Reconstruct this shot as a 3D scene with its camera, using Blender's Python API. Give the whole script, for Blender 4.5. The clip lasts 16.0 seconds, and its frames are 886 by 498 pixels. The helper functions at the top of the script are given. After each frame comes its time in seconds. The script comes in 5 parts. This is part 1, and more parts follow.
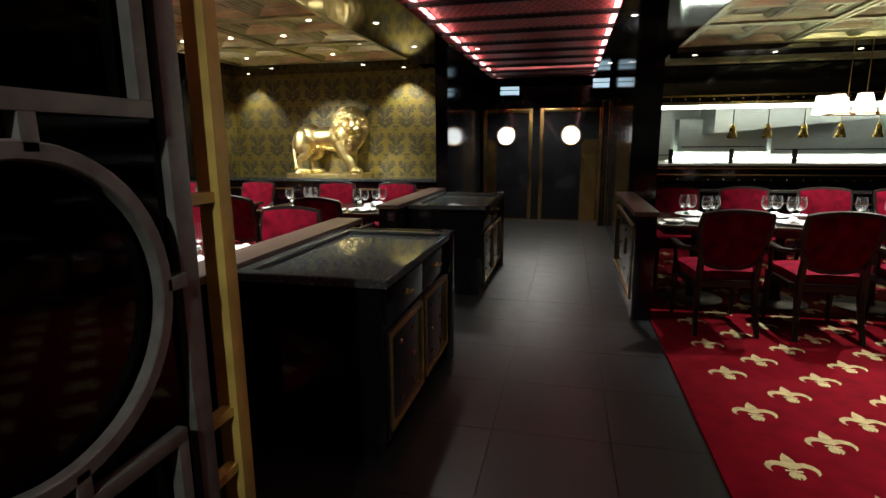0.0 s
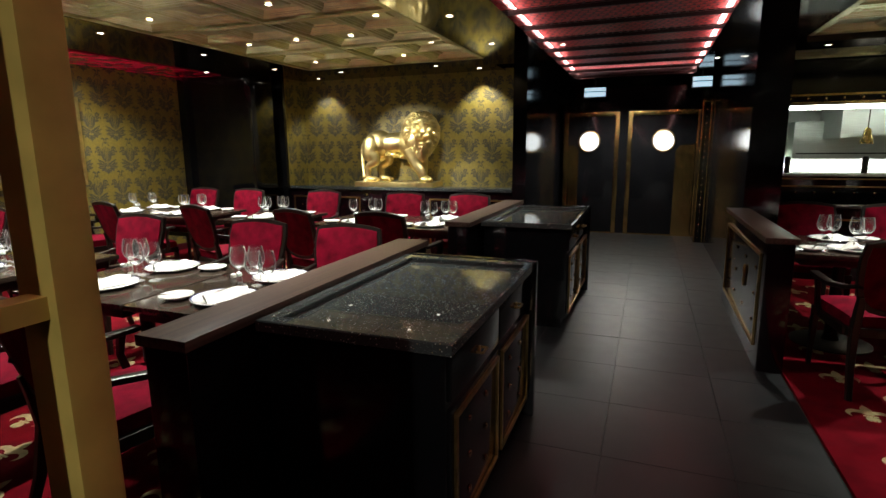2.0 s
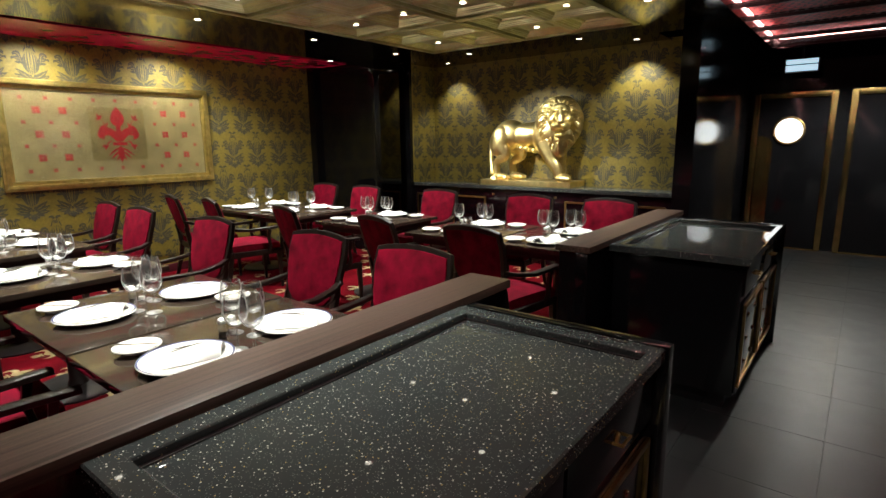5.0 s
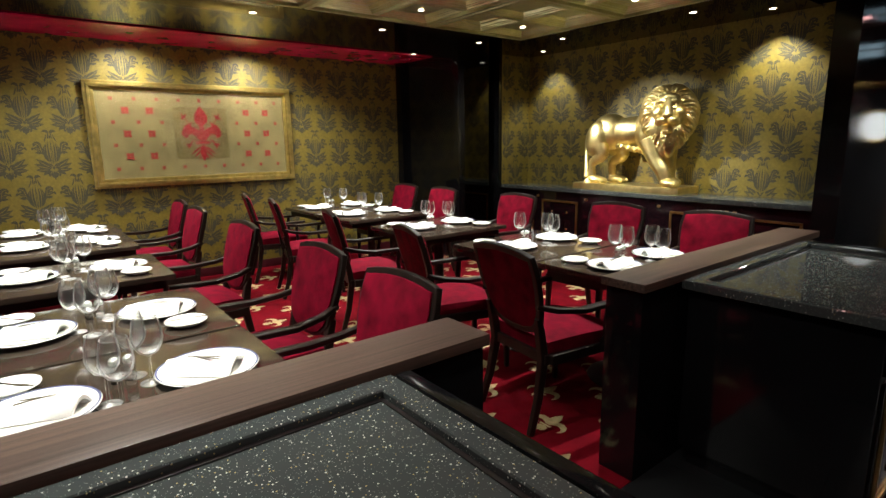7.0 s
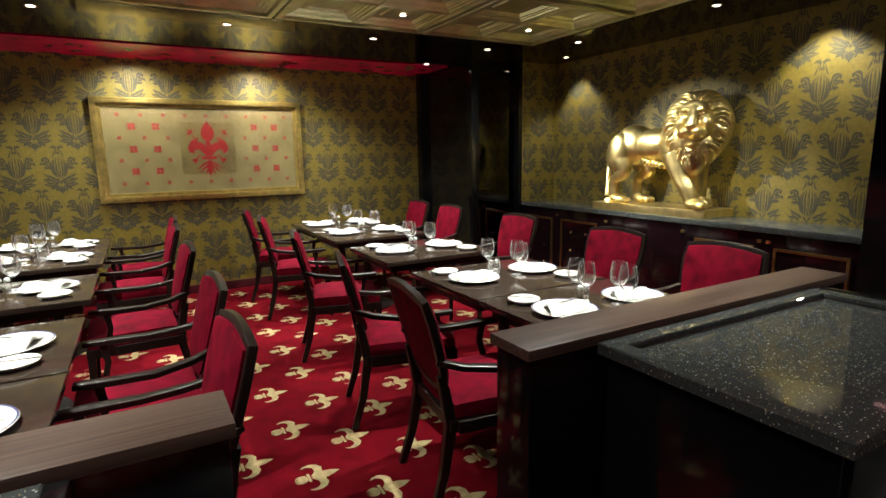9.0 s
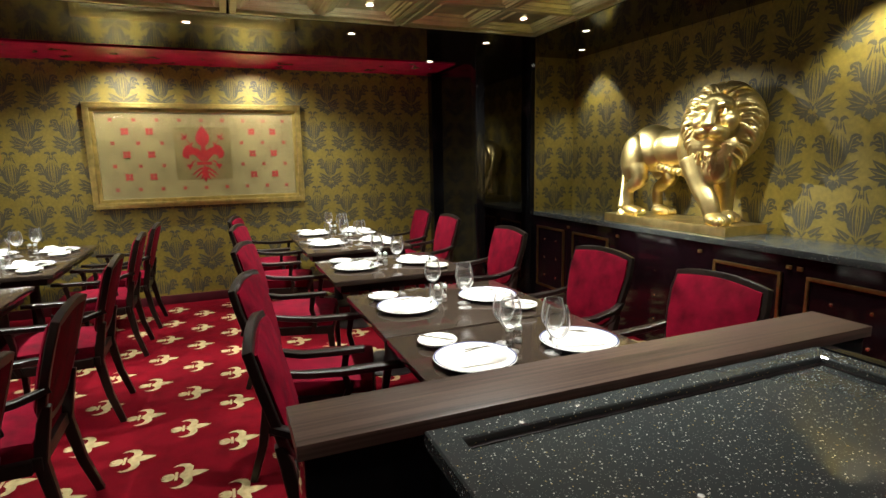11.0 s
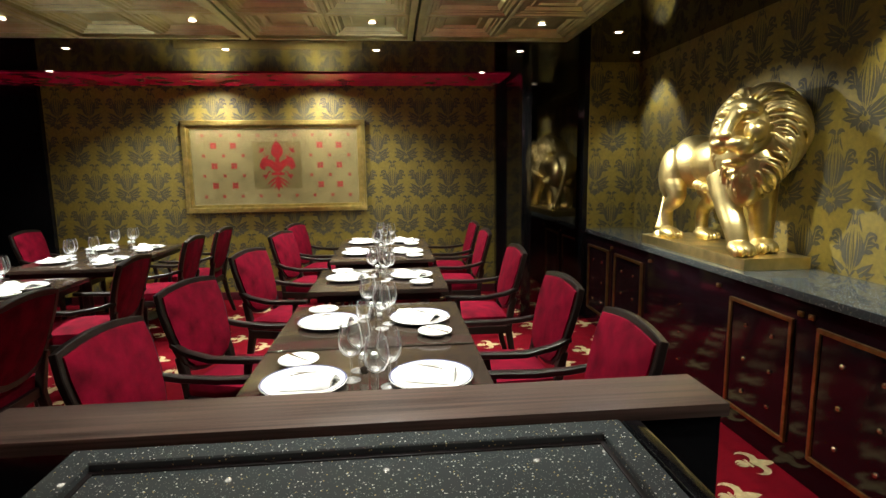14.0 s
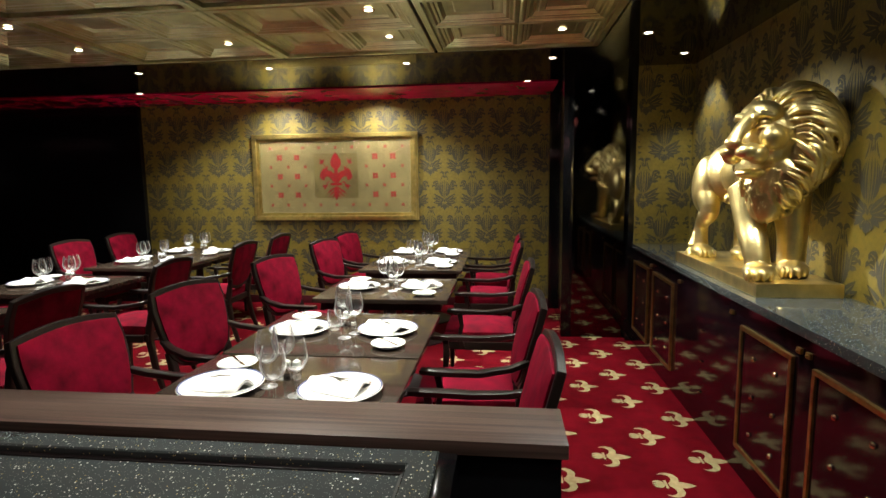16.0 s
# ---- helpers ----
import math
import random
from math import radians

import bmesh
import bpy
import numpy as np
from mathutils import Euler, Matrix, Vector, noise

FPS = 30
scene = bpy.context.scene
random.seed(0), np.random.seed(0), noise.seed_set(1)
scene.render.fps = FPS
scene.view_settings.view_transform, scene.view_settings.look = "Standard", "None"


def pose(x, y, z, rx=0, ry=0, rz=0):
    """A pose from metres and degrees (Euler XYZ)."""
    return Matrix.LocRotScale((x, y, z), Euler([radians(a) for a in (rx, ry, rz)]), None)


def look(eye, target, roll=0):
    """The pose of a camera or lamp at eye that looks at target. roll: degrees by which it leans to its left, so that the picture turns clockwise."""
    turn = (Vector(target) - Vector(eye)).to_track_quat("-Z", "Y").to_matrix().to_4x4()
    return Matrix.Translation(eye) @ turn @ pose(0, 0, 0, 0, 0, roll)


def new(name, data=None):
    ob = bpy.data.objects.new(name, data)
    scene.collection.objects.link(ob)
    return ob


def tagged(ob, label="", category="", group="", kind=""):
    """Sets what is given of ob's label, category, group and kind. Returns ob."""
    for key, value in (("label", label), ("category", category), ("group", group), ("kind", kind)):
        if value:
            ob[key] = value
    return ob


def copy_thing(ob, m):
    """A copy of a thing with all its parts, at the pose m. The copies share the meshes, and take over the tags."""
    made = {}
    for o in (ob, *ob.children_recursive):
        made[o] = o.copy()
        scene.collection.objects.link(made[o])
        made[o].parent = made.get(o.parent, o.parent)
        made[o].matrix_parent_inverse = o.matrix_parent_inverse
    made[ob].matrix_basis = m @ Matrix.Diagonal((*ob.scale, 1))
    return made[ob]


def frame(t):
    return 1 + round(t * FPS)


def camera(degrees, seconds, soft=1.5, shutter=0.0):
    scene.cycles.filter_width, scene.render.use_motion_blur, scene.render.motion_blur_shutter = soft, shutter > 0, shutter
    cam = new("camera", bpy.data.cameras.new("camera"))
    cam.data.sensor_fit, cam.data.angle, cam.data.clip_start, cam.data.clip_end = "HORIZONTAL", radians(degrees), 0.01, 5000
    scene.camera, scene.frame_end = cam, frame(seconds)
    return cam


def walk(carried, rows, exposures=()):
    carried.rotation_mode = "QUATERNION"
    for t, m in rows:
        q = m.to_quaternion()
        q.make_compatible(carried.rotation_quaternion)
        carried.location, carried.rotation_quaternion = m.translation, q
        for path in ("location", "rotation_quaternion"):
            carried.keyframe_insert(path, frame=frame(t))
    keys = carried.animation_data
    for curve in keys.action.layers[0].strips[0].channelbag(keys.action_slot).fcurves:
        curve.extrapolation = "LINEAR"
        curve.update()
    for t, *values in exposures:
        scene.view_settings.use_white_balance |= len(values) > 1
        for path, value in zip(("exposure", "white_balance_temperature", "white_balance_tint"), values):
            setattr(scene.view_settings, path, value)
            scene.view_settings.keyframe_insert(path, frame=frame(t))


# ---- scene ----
cam = camera(79.3, 16.0)
PATH = [
    (0, (1.523, -0.773, 1.478), (1.076, 1.138, 1.092), -0.4),
    (0.5, (1.466, -0.645, 1.48), (0.971, 1.255, 1.102), -0.2),
    (1, (1.434, -0.493, 1.499), (0.869, 1.388, 1.122), -0.4),
    (1.5, (1.381, -0.323, 1.499), (0.75, 1.539, 1.129), -0.5),
    (2, (1.318, -0.148, 1.508), (0.618, 1.69, 1.141), -0.5),
    (2.5, (1.278, -0.001, 1.522), (0.507, 1.807, 1.155), -0.6),
    (3, (1.266, 0.205, 1.53), (0.409, 1.974, 1.162), -0.7),
    (3.5, (1.25, 0.411, 1.527), (0.314, 2.139, 1.16), -0.7),
    (4, (1.226, 0.611, 1.529), (0.206, 2.291, 1.157), -0.7),
    (6.5, (1.169, 1.728, 1.519), (-0.308, 3.015, 1.117), -0.9),
    (7, (1.174, 1.953, 1.518), (-0.373, 3.158, 1.126), -0.9),
    (7.5, (1.218, 2.234, 1.536), (-0.394, 3.354, 1.151), -0.9),
    (8, (1.245, 2.454, 1.534), (-0.413, 3.51, 1.165), -1.0),
    (8.5, (1.255, 2.656, 1.542), (-0.432, 3.668, 1.182), -1.0),
    (9, (1.269, 2.908, 1.54), (-0.448, 3.873, 1.193), -1.0),
    (9.2, (1.259, 2.999, 1.545), (-0.466, 3.949, 1.2), -1.0),
    (11.3, (1.124, 3.961, 1.535), (-0.726, 4.648, 1.212), -1.0),
    (11.5, (1.133, 4.046, 1.534), (-0.73, 4.699, 1.214), -0.9),
    (12, (1.178, 4.21, 1.555), (-0.712, 4.779, 1.236), -0.9),
    (12.5, (1.233, 4.407, 1.549), (-0.685, 4.884, 1.243), -0.9),
    (13, (1.273, 4.624, 1.545), (-0.669, 5.001, 1.251), -0.8),
    (13.5, (1.295, 4.817, 1.559), (-0.663, 5.101, 1.267), -0.8),
    (14, (1.312, 5.018, 1.567), (-0.659, 5.199, 1.276), -0.8),
    (14.5, (1.319, 5.207, 1.568), (-0.659, 5.288, 1.284), -0.8),
    (15, (1.308, 5.4, 1.545), (-0.675, 5.377, 1.279), -0.5),
    (15.5, (1.291, 5.583, 1.551), (-0.688, 5.457, 1.294), -0.6),
    (16, (1.256, 5.768, 1.564), (-0.716, 5.539, 1.315), -0.7),
]
walk(cam, [(t, look(eye, target, roll)) for t, eye, target, roll in PATH])

# ---- world ----
world = bpy.data.worlds.new("dim_interior")
scene.world = world
world.use_nodes = True
world.node_tree.nodes["Background"].inputs[0].default_value = (0.02, 0.018, 0.016, 1)
world.node_tree.nodes["Background"].inputs[1].default_value = 0.3
scene.view_settings.exposure = 0.0

# room numbers
WALL_X, NICHE_Y, SIDE_Y, CEIL = -5.44, 7.50, 7.0, 2.60
ROW1, ROW2 = (4.43, 5.38), (1.66, 2.60)
TABLES_X = (-0.65, -1.48, -2.68, -3.90, -4.71)
TABLE_Z = 0.768


# ---- materials ----
def material(name, colour, rough=0.5, metal=0.0, coat=0.0, sheen=0.0, noise_scale=0.0, noise_amount=0.0, bump=0.0, bump_scale=200.0, emit=0.0, second=None, spec=0.5, stretch=None):
    """A principled material with two scales of colour change and fine relief, in object metres."""
    m = bpy.data.materials.new(name)
    m.use_nodes = True
    nt = m.node_tree
    b = nt.nodes["Principled BSDF"]
    b.inputs["Base Color"].default_value = (*colour, 1)
    b.inputs["Roughness"].default_value = rough
    b.inputs["Metallic"].default_value = metal
    b.inputs["Coat Weight"].default_value = coat
    b.inputs["Coat Roughness"].default_value = 0.06
    b.inputs["Sheen Weight"].default_value = sheen
    b.inputs["Sheen Roughness"].default_value = 0.4
    b.inputs["Specular IOR Level"].default_value = spec
    if sheen:
        b.inputs["Sheen Tint"].default_value = (colour[0], colour[1], colour[2], 1)
    if emit:
        b.inputs["Emission Color"].default_value = (*colour, 1)
        b.inputs["Emission Strength"].default_value = emit
    if noise_scale or bump:
        co = nt.nodes.new("ShaderNodeTexCoord")
        mp = nt.nodes.new("ShaderNodeMapping")
        if stretch:
            mp.inputs["Scale"].default_value = stretch
        nt.links.new(co.outputs["Object"], mp.inputs[0])
        vec = mp.outputs[0]
    if noise_scale:
        n1 = nt.nodes.new("ShaderNodeTexNoise")
        n1.inputs["Scale"].default_value = noise_scale
        n1.inputs["Detail"].default_value = 6
        nt.links.new(vec, n1.inputs["Vector"])
        ramp = nt.nodes.new("ShaderNodeValToRGB")
        a = tuple(c * (1 - noise_amount) for c in colour)
        z = second or tuple(min(1, c * (1 + noise_amount)) for c in colour)
        ramp.color_ramp.elements[0].position, ramp.color_ramp.elements[1].position = 0.3, 0.7
        ramp.color_ramp.elements[0].color, ramp.color_ramp.elements[1].color = (*a, 1), (*z, 1)
        nt.links.new(n1.outputs["Fac"], ramp.inputs[0])
        nt.links.new(ramp.outputs[0], b.inputs["Base Color"])
        mr = nt.nodes.new("ShaderNodeMapRange")
        mr.inputs["To Min"].default_value, mr.inputs["To Max"].default_value = max(0.02, rough * 0.8), min(1, rough * 1.25)
        nt.links.new(n1.outputs["Fac"], mr.inputs["Value"])
        nt.links.new(mr.outputs[0], b.inputs["Roughness"])
    if bump:
        n2 = nt.nodes.new("ShaderNodeTexNoise")
        n2.inputs["Scale"].default_value = bump_scale
        n2.inputs["Detail"].default_value = 4
        nt.links.new(vec, n2.inputs["Vector"])
        bp = nt.nodes.new("ShaderNodeBump")
        bp.inputs["Strength"].default_value = bump
        bp.inputs["Distance"].default_value = 0.004
        nt.links.new(n2.outputs["Fac"], bp.inputs["Height"])
        nt.links.new(bp.outputs[0], b.inputs["Normal"])
    return m


def glass_material(name, tint, rough=0.0, mix=0.0, gloss=0.5):
    m = bpy.data.materials.new(name)
    m.use_nodes = True
    nt = m.node_tree
    out = nt.nodes["Material Output"]
    tr = nt.nodes.new("ShaderNodeBsdfTransparent")
    tr.inputs[0].default_value = (*tint, 1)
    gl = nt.nodes.new("ShaderNodeBsdfGlossy")
    gl.inputs["Roughness"].default_value = rough
    lw = nt.nodes.new("ShaderNodeLayerWeight")
    lw.inputs["Blend"].default_value = 0.5
    po = nt.nodes.new("ShaderNodeMath")
    po.operation = "POWER"
    po.inputs[1].default_value = 1.6
    nt.links.new(lw.outputs["Facing"], po.inputs[0])
    ad = nt.nodes.new("ShaderNodeMath")
    ad.operation = "MULTIPLY_ADD"
    ad.inputs[1].default_value, ad.inputs[2].default_value = gloss, mix
    nt.links.new(po.outputs[0], ad.inputs[0])
    mx = nt.nodes.new("ShaderNodeMixShader")
    nt.links.new(ad.outputs[0], mx.inputs[0])
    nt.links.new(tr.outputs[0], mx.inputs[1])
    nt.links.new(gl.outputs[0], mx.inputs[2])
    nt.links.new(mx.outputs[0], out.inputs[0])
    return m


def granite_material():
    """Black stone with pale and golden flecks of two sizes."""
    m = material("speckled_granite", (0.012, 0.013, 0.013), 0.022, spec=0.32)
    nt = m.node_tree
    b = nt.nodes["Principled BSDF"]
    co = nt.nodes.new("ShaderNodeTexCoord")
    last = None
    for scale, size, tone in ((95, 0.20, (0.60, 0.61, 0.55)), (200, 0.25, (0.18, 0.20, 0.195)), (75, 0.14, (0.46, 0.37, 0.17))):
        v = nt.nodes.new("ShaderNodeTexVoronoi")
        v.inputs["Scale"].default_value = scale
        nt.links.new(co.outputs["Object"], v.inputs["Vector"])
        near = nt.nodes.new("ShaderNodeMath")
        near.operation = "LESS_THAN"
        near.inputs[1].default_value = size
        nt.links.new(v.outputs["Distance"], near.inputs[0])
        pick = nt.nodes.new("ShaderNodeSeparateColor")
        nt.links.new(v.outputs["Color"], pick.inputs[0])
        few = nt.nodes.new("ShaderNodeMath")
        few.operation = "GREATER_THAN"
        few.inputs[1].default_value = 0.55
        nt.links.new(pick.outputs[0], few.inputs[0])
        both = nt.nodes.new("ShaderNodeMath")
        both.operation = "MULTIPLY"
        nt.links.new(near.outputs[0], both.inputs[0])
        nt.links.new(few.outputs[0], both.inputs[1])
        mx = nt.nodes.new("ShaderNodeMix")
        mx.data_type = "RGBA"
        nt.links.new(both.outputs[0], mx.inputs[0])
        if last is None:
            mx.inputs[6].default_value = (0.050, 0.058, 0.058, 1)
        else:
            nt.links.new(last, mx.inputs[6])
        mx.inputs[7].default_value = (*tone, 1)
        last = mx.outputs[2]
    nt.links.new(last, b.inputs["Base Color"])
    return m


M = {
    "lacquer": material("black_lacquer", (0.006, 0.006, 0.007), 0.10, noise_scale=3, noise_amount=0.3),
    "soffit": material("polished_black_ceiling", (0.006, 0.006, 0.006), 0.06, spec=0.9, noise_scale=2, noise_amount=0.2),
    "mirror": material("smoked_mirror", (0.10, 0.095, 0.09), 0.05, metal=1.0, noise_scale=2, noise_amount=0.1),
    "mahogany": material("dark_gloss_panel", (0.010, 0.004, 0.006), 0.09, noise_scale=4, noise_amount=0.3),
    "wood": material("dark_stained_wood", (0.012, 0.0075, 0.006), 0.34, spec=0.35, noise_scale=14, noise_amount=0.5, bump=0.15, bump_scale=120, stretch=(1, 1, 0.15)),
    "wenge": material("wenge_ledge", (0.088, 0.057, 0.045), 0.36, spec=0.25, noise_scale=26, noise_amount=0.55, bump=0.12, bump_scale=140, stretch=(3.0, 0.05, 3.0)),
    "tabletop": material("table_veneer", (0.040, 0.028, 0.021), 0.11, coat=0.2, noise_scale=22, noise_amount=0.45, stretch=(4.0, 0.12, 1)),
    "velvet": material("red_velvet", (0.135, 0.0022, 0.0125), 0.8, spec=0.06, sheen=0.10, noise_scale=10, noise_amount=0.50, bump=0.3, bump_scale=500),
    "granite": granite_material(),
    "steel_edge": material("dark_stone_rim", (0.10, 0.105, 0.11), 0.22, noise_scale=120, noise_amount=0.7),
    "gold": material("gold_leaf", (0.84, 0.66, 0.29), 0.33, metal=1.0, noise_scale=9, noise_amount=0.22, bump=0.22, bump_scale=55),
    "brass": material("polished_brass", (0.64, 0.47, 0.18), 0.20, metal=1.0, noise_scale=12, noise_amount=0.2),
    "brass_line": material("aged_brass_trim", (0.45, 0.29, 0.11), 0.35, metal=1.0, noise_scale=30, noise_amount=0.25),
    "nail": material("brass_nail", (0.85, 0.70, 0.45), 0.18, metal=1.0),
    "coffer": material("gilded_ceiling_tile", (0.52, 0.52, 0.30), 0.34, metal=0.9, noise_scale=5, noise_amount=0.22, bump=0.02, bump_scale=40),
    "paper": material("gold_wallpaper", (0.21, 0.153, 0.022), 0.5, noise_scale=40, noise_amount=0.18, bump=0.1, bump_scale=700),
    "flock": material("grey_flock_damask", (0.068, 0.060, 0.035), 0.75, noise_scale=60, noise_amount=0.3, bump=0.2, bump_scale=700),
    "carpet": material("red_carpet", (0.120, 0.0028, 0.0075), 0.95, spec=0.03, noise_scale=9, noise_amount=0.25, bump=0.6, bump_scale=420),
    "fleur": material("cream_carpet_motif", (0.40, 0.31, 0.16), 0.95, spec=0.03, noise_scale=30, noise_amount=0.25, bump=0.6, bump_scale=420),
    "tile": material("grey_floor_tile", (0.0088, 0.0098, 0.0108), 0.40, spec=0.60, noise_scale=6, noise_amount=0.25, bump=0.1, bump_scale=90),
    "grout": material("dark_grout", (0.03, 0.03, 0.03), 0.7, noise_scale=30, noise_amount=0.2),
    "red_soffit": material("red_lacquer_soffit", (0.62, 0.010, 0.075), 0.20, spec=0.6, noise_scale=5, noise_amount=0.2),
    "skirting": material("dark_red_skirting", (0.06, 0.003, 0.008), 0.5, noise_scale=8, noise_amount=0.3),
    "porcelain": material("white_porcelain", (0.82, 0.81, 0.77), 0.12, coat=0.5, noise_scale=8, noise_amount=0.03),
    "blue_rim": material("blue_plate_rim", (0.10, 0.11, 0.22), 0.2),
    "linen": material("white_linen", (0.85, 0.84, 0.80), 0.85, noise_scale=60, noise_amount=0.05, bump=0.3, bump_scale=300),
    "sprig": material("olive_ribbon", (0.07, 0.06, 0.03), 0.5, noise_scale=40, noise_amount=0.3),
    "cutlery": material("silver_cutlery", (0.75, 0.73, 0.68), 0.16, metal=1.0),
    "glass": glass_material("clear_glass", (0.985, 0.985, 0.98), 0.16, mix=0.14, gloss=0.85),
    "table_glass": glass_material("table_glass", (0.985, 0.985, 0.98), 0.36, mix=0.035, gloss=0.60),
    "dark_glass": glass_material("smoked_glass", (0.03, 0.028, 0.03), 0.05, mix=0.0, gloss=0.12),
    "canvas": material("gilded_canvas", (0.37, 0.305, 0.135), 0.42, metal=0.25, noise_scale=5, noise_amount=0.2, bump=0.1, bump_scale=90),
    "canvas_dark": material("gilded_canvas_square", (0.27, 0.21, 0.078), 0.42, metal=0.25, noise_scale=6, noise_amount=0.2),
    "red_paint": material("red_paint", (0.40, 0.012, 0.012), 0.6, noise_scale=25, noise_amount=0.25),
    "pale_red_paint": material("worn_red_paint", (0.44, 0.055, 0.035), 0.6, noise_scale=25, noise_amount=0.25),
    "bronze": material("grey_bronze_lattice", (0.13, 0.128, 0.12), 0.42, metal=0.3, noise_scale=25, noise_amount=0.25),
    "frame_gold": material("gilded_frame", (0.60, 0.46, 0.15), 0.34, metal=0.9, noise_scale=14, noise_amount=0.25, bump=0.08, bump_scale=60),
    "gold_paint": material("gold_post_paint", (0.50, 0.36, 0.09), 0.45, metal=0.2, noise_scale=12, noise_amount=0.2),
    "steel": material("brushed_steel", (0.60, 0.64, 0.60), 0.38, metal=0.55, noise_scale=30, noise_amount=0.15, stretch=(0.1, 1, 8)),
    "white_wall": material("white_kitchen_panel", (0.70, 0.72, 0.68), 0.35, noise_scale=5, noise_amount=0.08),
    "lamp": material("downlight_lens", (1.0, 0.93, 0.78), 0.5, emit=9.0),
    "tube": material("kitchen_light_strip", (0.93, 1.0, 0.88), 0.5, emit=18.0),
    "porthole_glow": material("lit_porthole_glass", (0.88, 0.95, 1.0), 0.4, emit=1.6, noise_scale=7, noise_amount=0.2),
    "sign": material("exit_sign_face", (0.55, 0.80, 0.95), 0.4, emit=0.9, noise_scale=6, noise_amount=0.3),
    "cove": material("pink_light_strip", (1.0, 0.50, 0.48), 0.5, emit=14.0),
    "red_panel": material("red_stretched_panel", (0.55, 0.10, 0.10), 0.55, noise_scale=4, noise_amount=0.3),
    "lattice": material("black_fretwork", (0.012, 0.008, 0.008), 0.4, noise_scale=20, noise_amount=0.3),
    "shade": material("cream_lampshade", (1.0, 0.93, 0.74), 0.7, emit=3.2, noise_scale=12, noise_amount=0.08),
    "pepper": material("ground_pepper", (0.06, 0.045, 0.03), 0.8, noise_scale=80, noise_amount=0.4),
}


# ---- mesh helpers ----
def box(bm, x0, x1, y0, y1, z0, z1, bevel=0.0):
    r = bmesh.ops.create_cube(bm, size=1.0, matrix=Matrix.LocRotScale(((x0 + x1) / 2, (y0 + y1) / 2, (z0 + z1) / 2), None, (abs(x1 - x0), abs(y1 - y0), abs(z1 - z0))))
    if bevel:
        es = list({e for v in r["verts"] for e in v.link_edges})
        bmesh.ops.bevel(bm, geom=es, offset=bevel, segments=2, affect="EDGES", profile=0.7)


def lathe(bm, profile, n=20, at=(0, 0, 0)):
    rings = []
    for r, z in profile:
        if r < 1e-5:
            rings.append([bm.verts.new((at[0], at[1], at[2] + z))])
        else:
            rings.append([bm.verts.new((at[0] + r * math.cos(2 * math.pi * i / n), at[1] + r * math.sin(2 * math.pi * i / n), at[2] + z)) for i in range(n)])
    for a, b in zip(rings, rings[1:]):
        for i in range(n):
            j = (i + 1) % n
            if len(a) == 1 and len(b) > 1:
                bm.faces.new((a[0], b[j], b[i]))
            elif len(b) == 1 and len(a) > 1:
                bm.faces.new((a[i], a[j], b[0]))
            elif len(a) > 1:
                bm.faces.new((a[i], a[j], b[j], b[i]))


def sweep(bm, pts, widths, heights=None, n=8, up=(0, 0, 1), closed=False, square=False):
    """A tapered bar along pts; square gives a four-sided section with soft corners."""
    pts = [Vector(p) for p in pts]
    heights = heights or widths
    if not hasattr(widths, "__len__"):
        widths = [widths] * len(pts)
    if not hasattr(heights, "__len__"):
        heights = [heights] * len(pts)
    rings = []
    k = len(pts)
    for i, p in enumerate(pts):
        a = pts[(i - 1) % k] if closed or i > 0 else p
        b = pts[(i + 1) % k] if closed or i < k - 1 else p
        t = (b - a).normalized()
        s = t.cross(Vector(up))
        if s.length < 1e-4:
            s = t.cross(Vector((1, 0, 0)))
        s.normalize()
        u = s.cross(t).normalized()
        ring = []
        if square:
            c = 0.78
            sect = [(1, c), (c, 1), (-c, 1), (-1, c), (-1, -c), (-c, -1), (c, -1), (1, -c)]
        else:
            sect = [(math.cos(2 * math.pi * j / n), math.sin(2 * math.pi * j / n)) for j in range(n)]
        for ca, sa in sect:
            ring.append(bm.verts.new(p + s * ca * widths[i] / 2 + u * sa * heights[i] / 2))
        rings.append(ring)
    m = len(rings[0])
    pairs = list(zip(rings, rings[1:])) + ([(rings[-1], rings[0])] if closed else [])
    for a, b in pairs:
        for j in range(m):
            bm.faces.new((a[j], a[(j + 1) % m], b[(j + 1) % m], b[j]))
    if not closed:
        bm.faces.new(rings[0][::-1])
        bm.faces.new(rings[-1])


def ball(bm, centre, radii, rot=(0, 0, 0), seg=16, rings=10):
    bmesh.ops.create_uvsphere(bm, u_segments=seg, v_segments=rings, radius=1.0, matrix=Matrix.LocRotScale(centre, Euler([radians(a) for a in rot]), radii))


def finish(name, bm, mat, smooth=True):
    bmesh.ops.recalc_face_normals(bm, faces=bm.faces)
    me = bpy.data.meshes.new(name)
    bm.to_mesh(me)
    bm.free()
    me.materials.append(mat)
    if smooth:
        for p in me.polygons:
            p.use_smooth = True
        me.set_sharp_from_angle(angle=radians(38))
    return me


def part(name, bm, mat, parent, label="", smooth=True):
    ob = new(name, finish(name, bm, mat, smooth))
    ob.parent = parent
    if label:
        tagged(ob, label)
    return ob


def root(name, label, category, group="", at=None):
    ob = new(name)
    tagged(ob, label, category, group)
    if at is not None:
        ob.matrix_basis = at
    return ob


def single(name, bm, mat, label, category, kind="", group="", smooth=True):
    return tagged(new(name, finish(name, bm, mat, smooth)), label, category, group, kind)


def slab(name, x0, x1, y0, y1, z0, z1, mat, label, category, bevel=0.0):
    bm = bmesh.new()
    box(bm, x0, x1, y0, y1, z0, z1, bevel)
    return single(name, bm, mat, label, category, "structure")


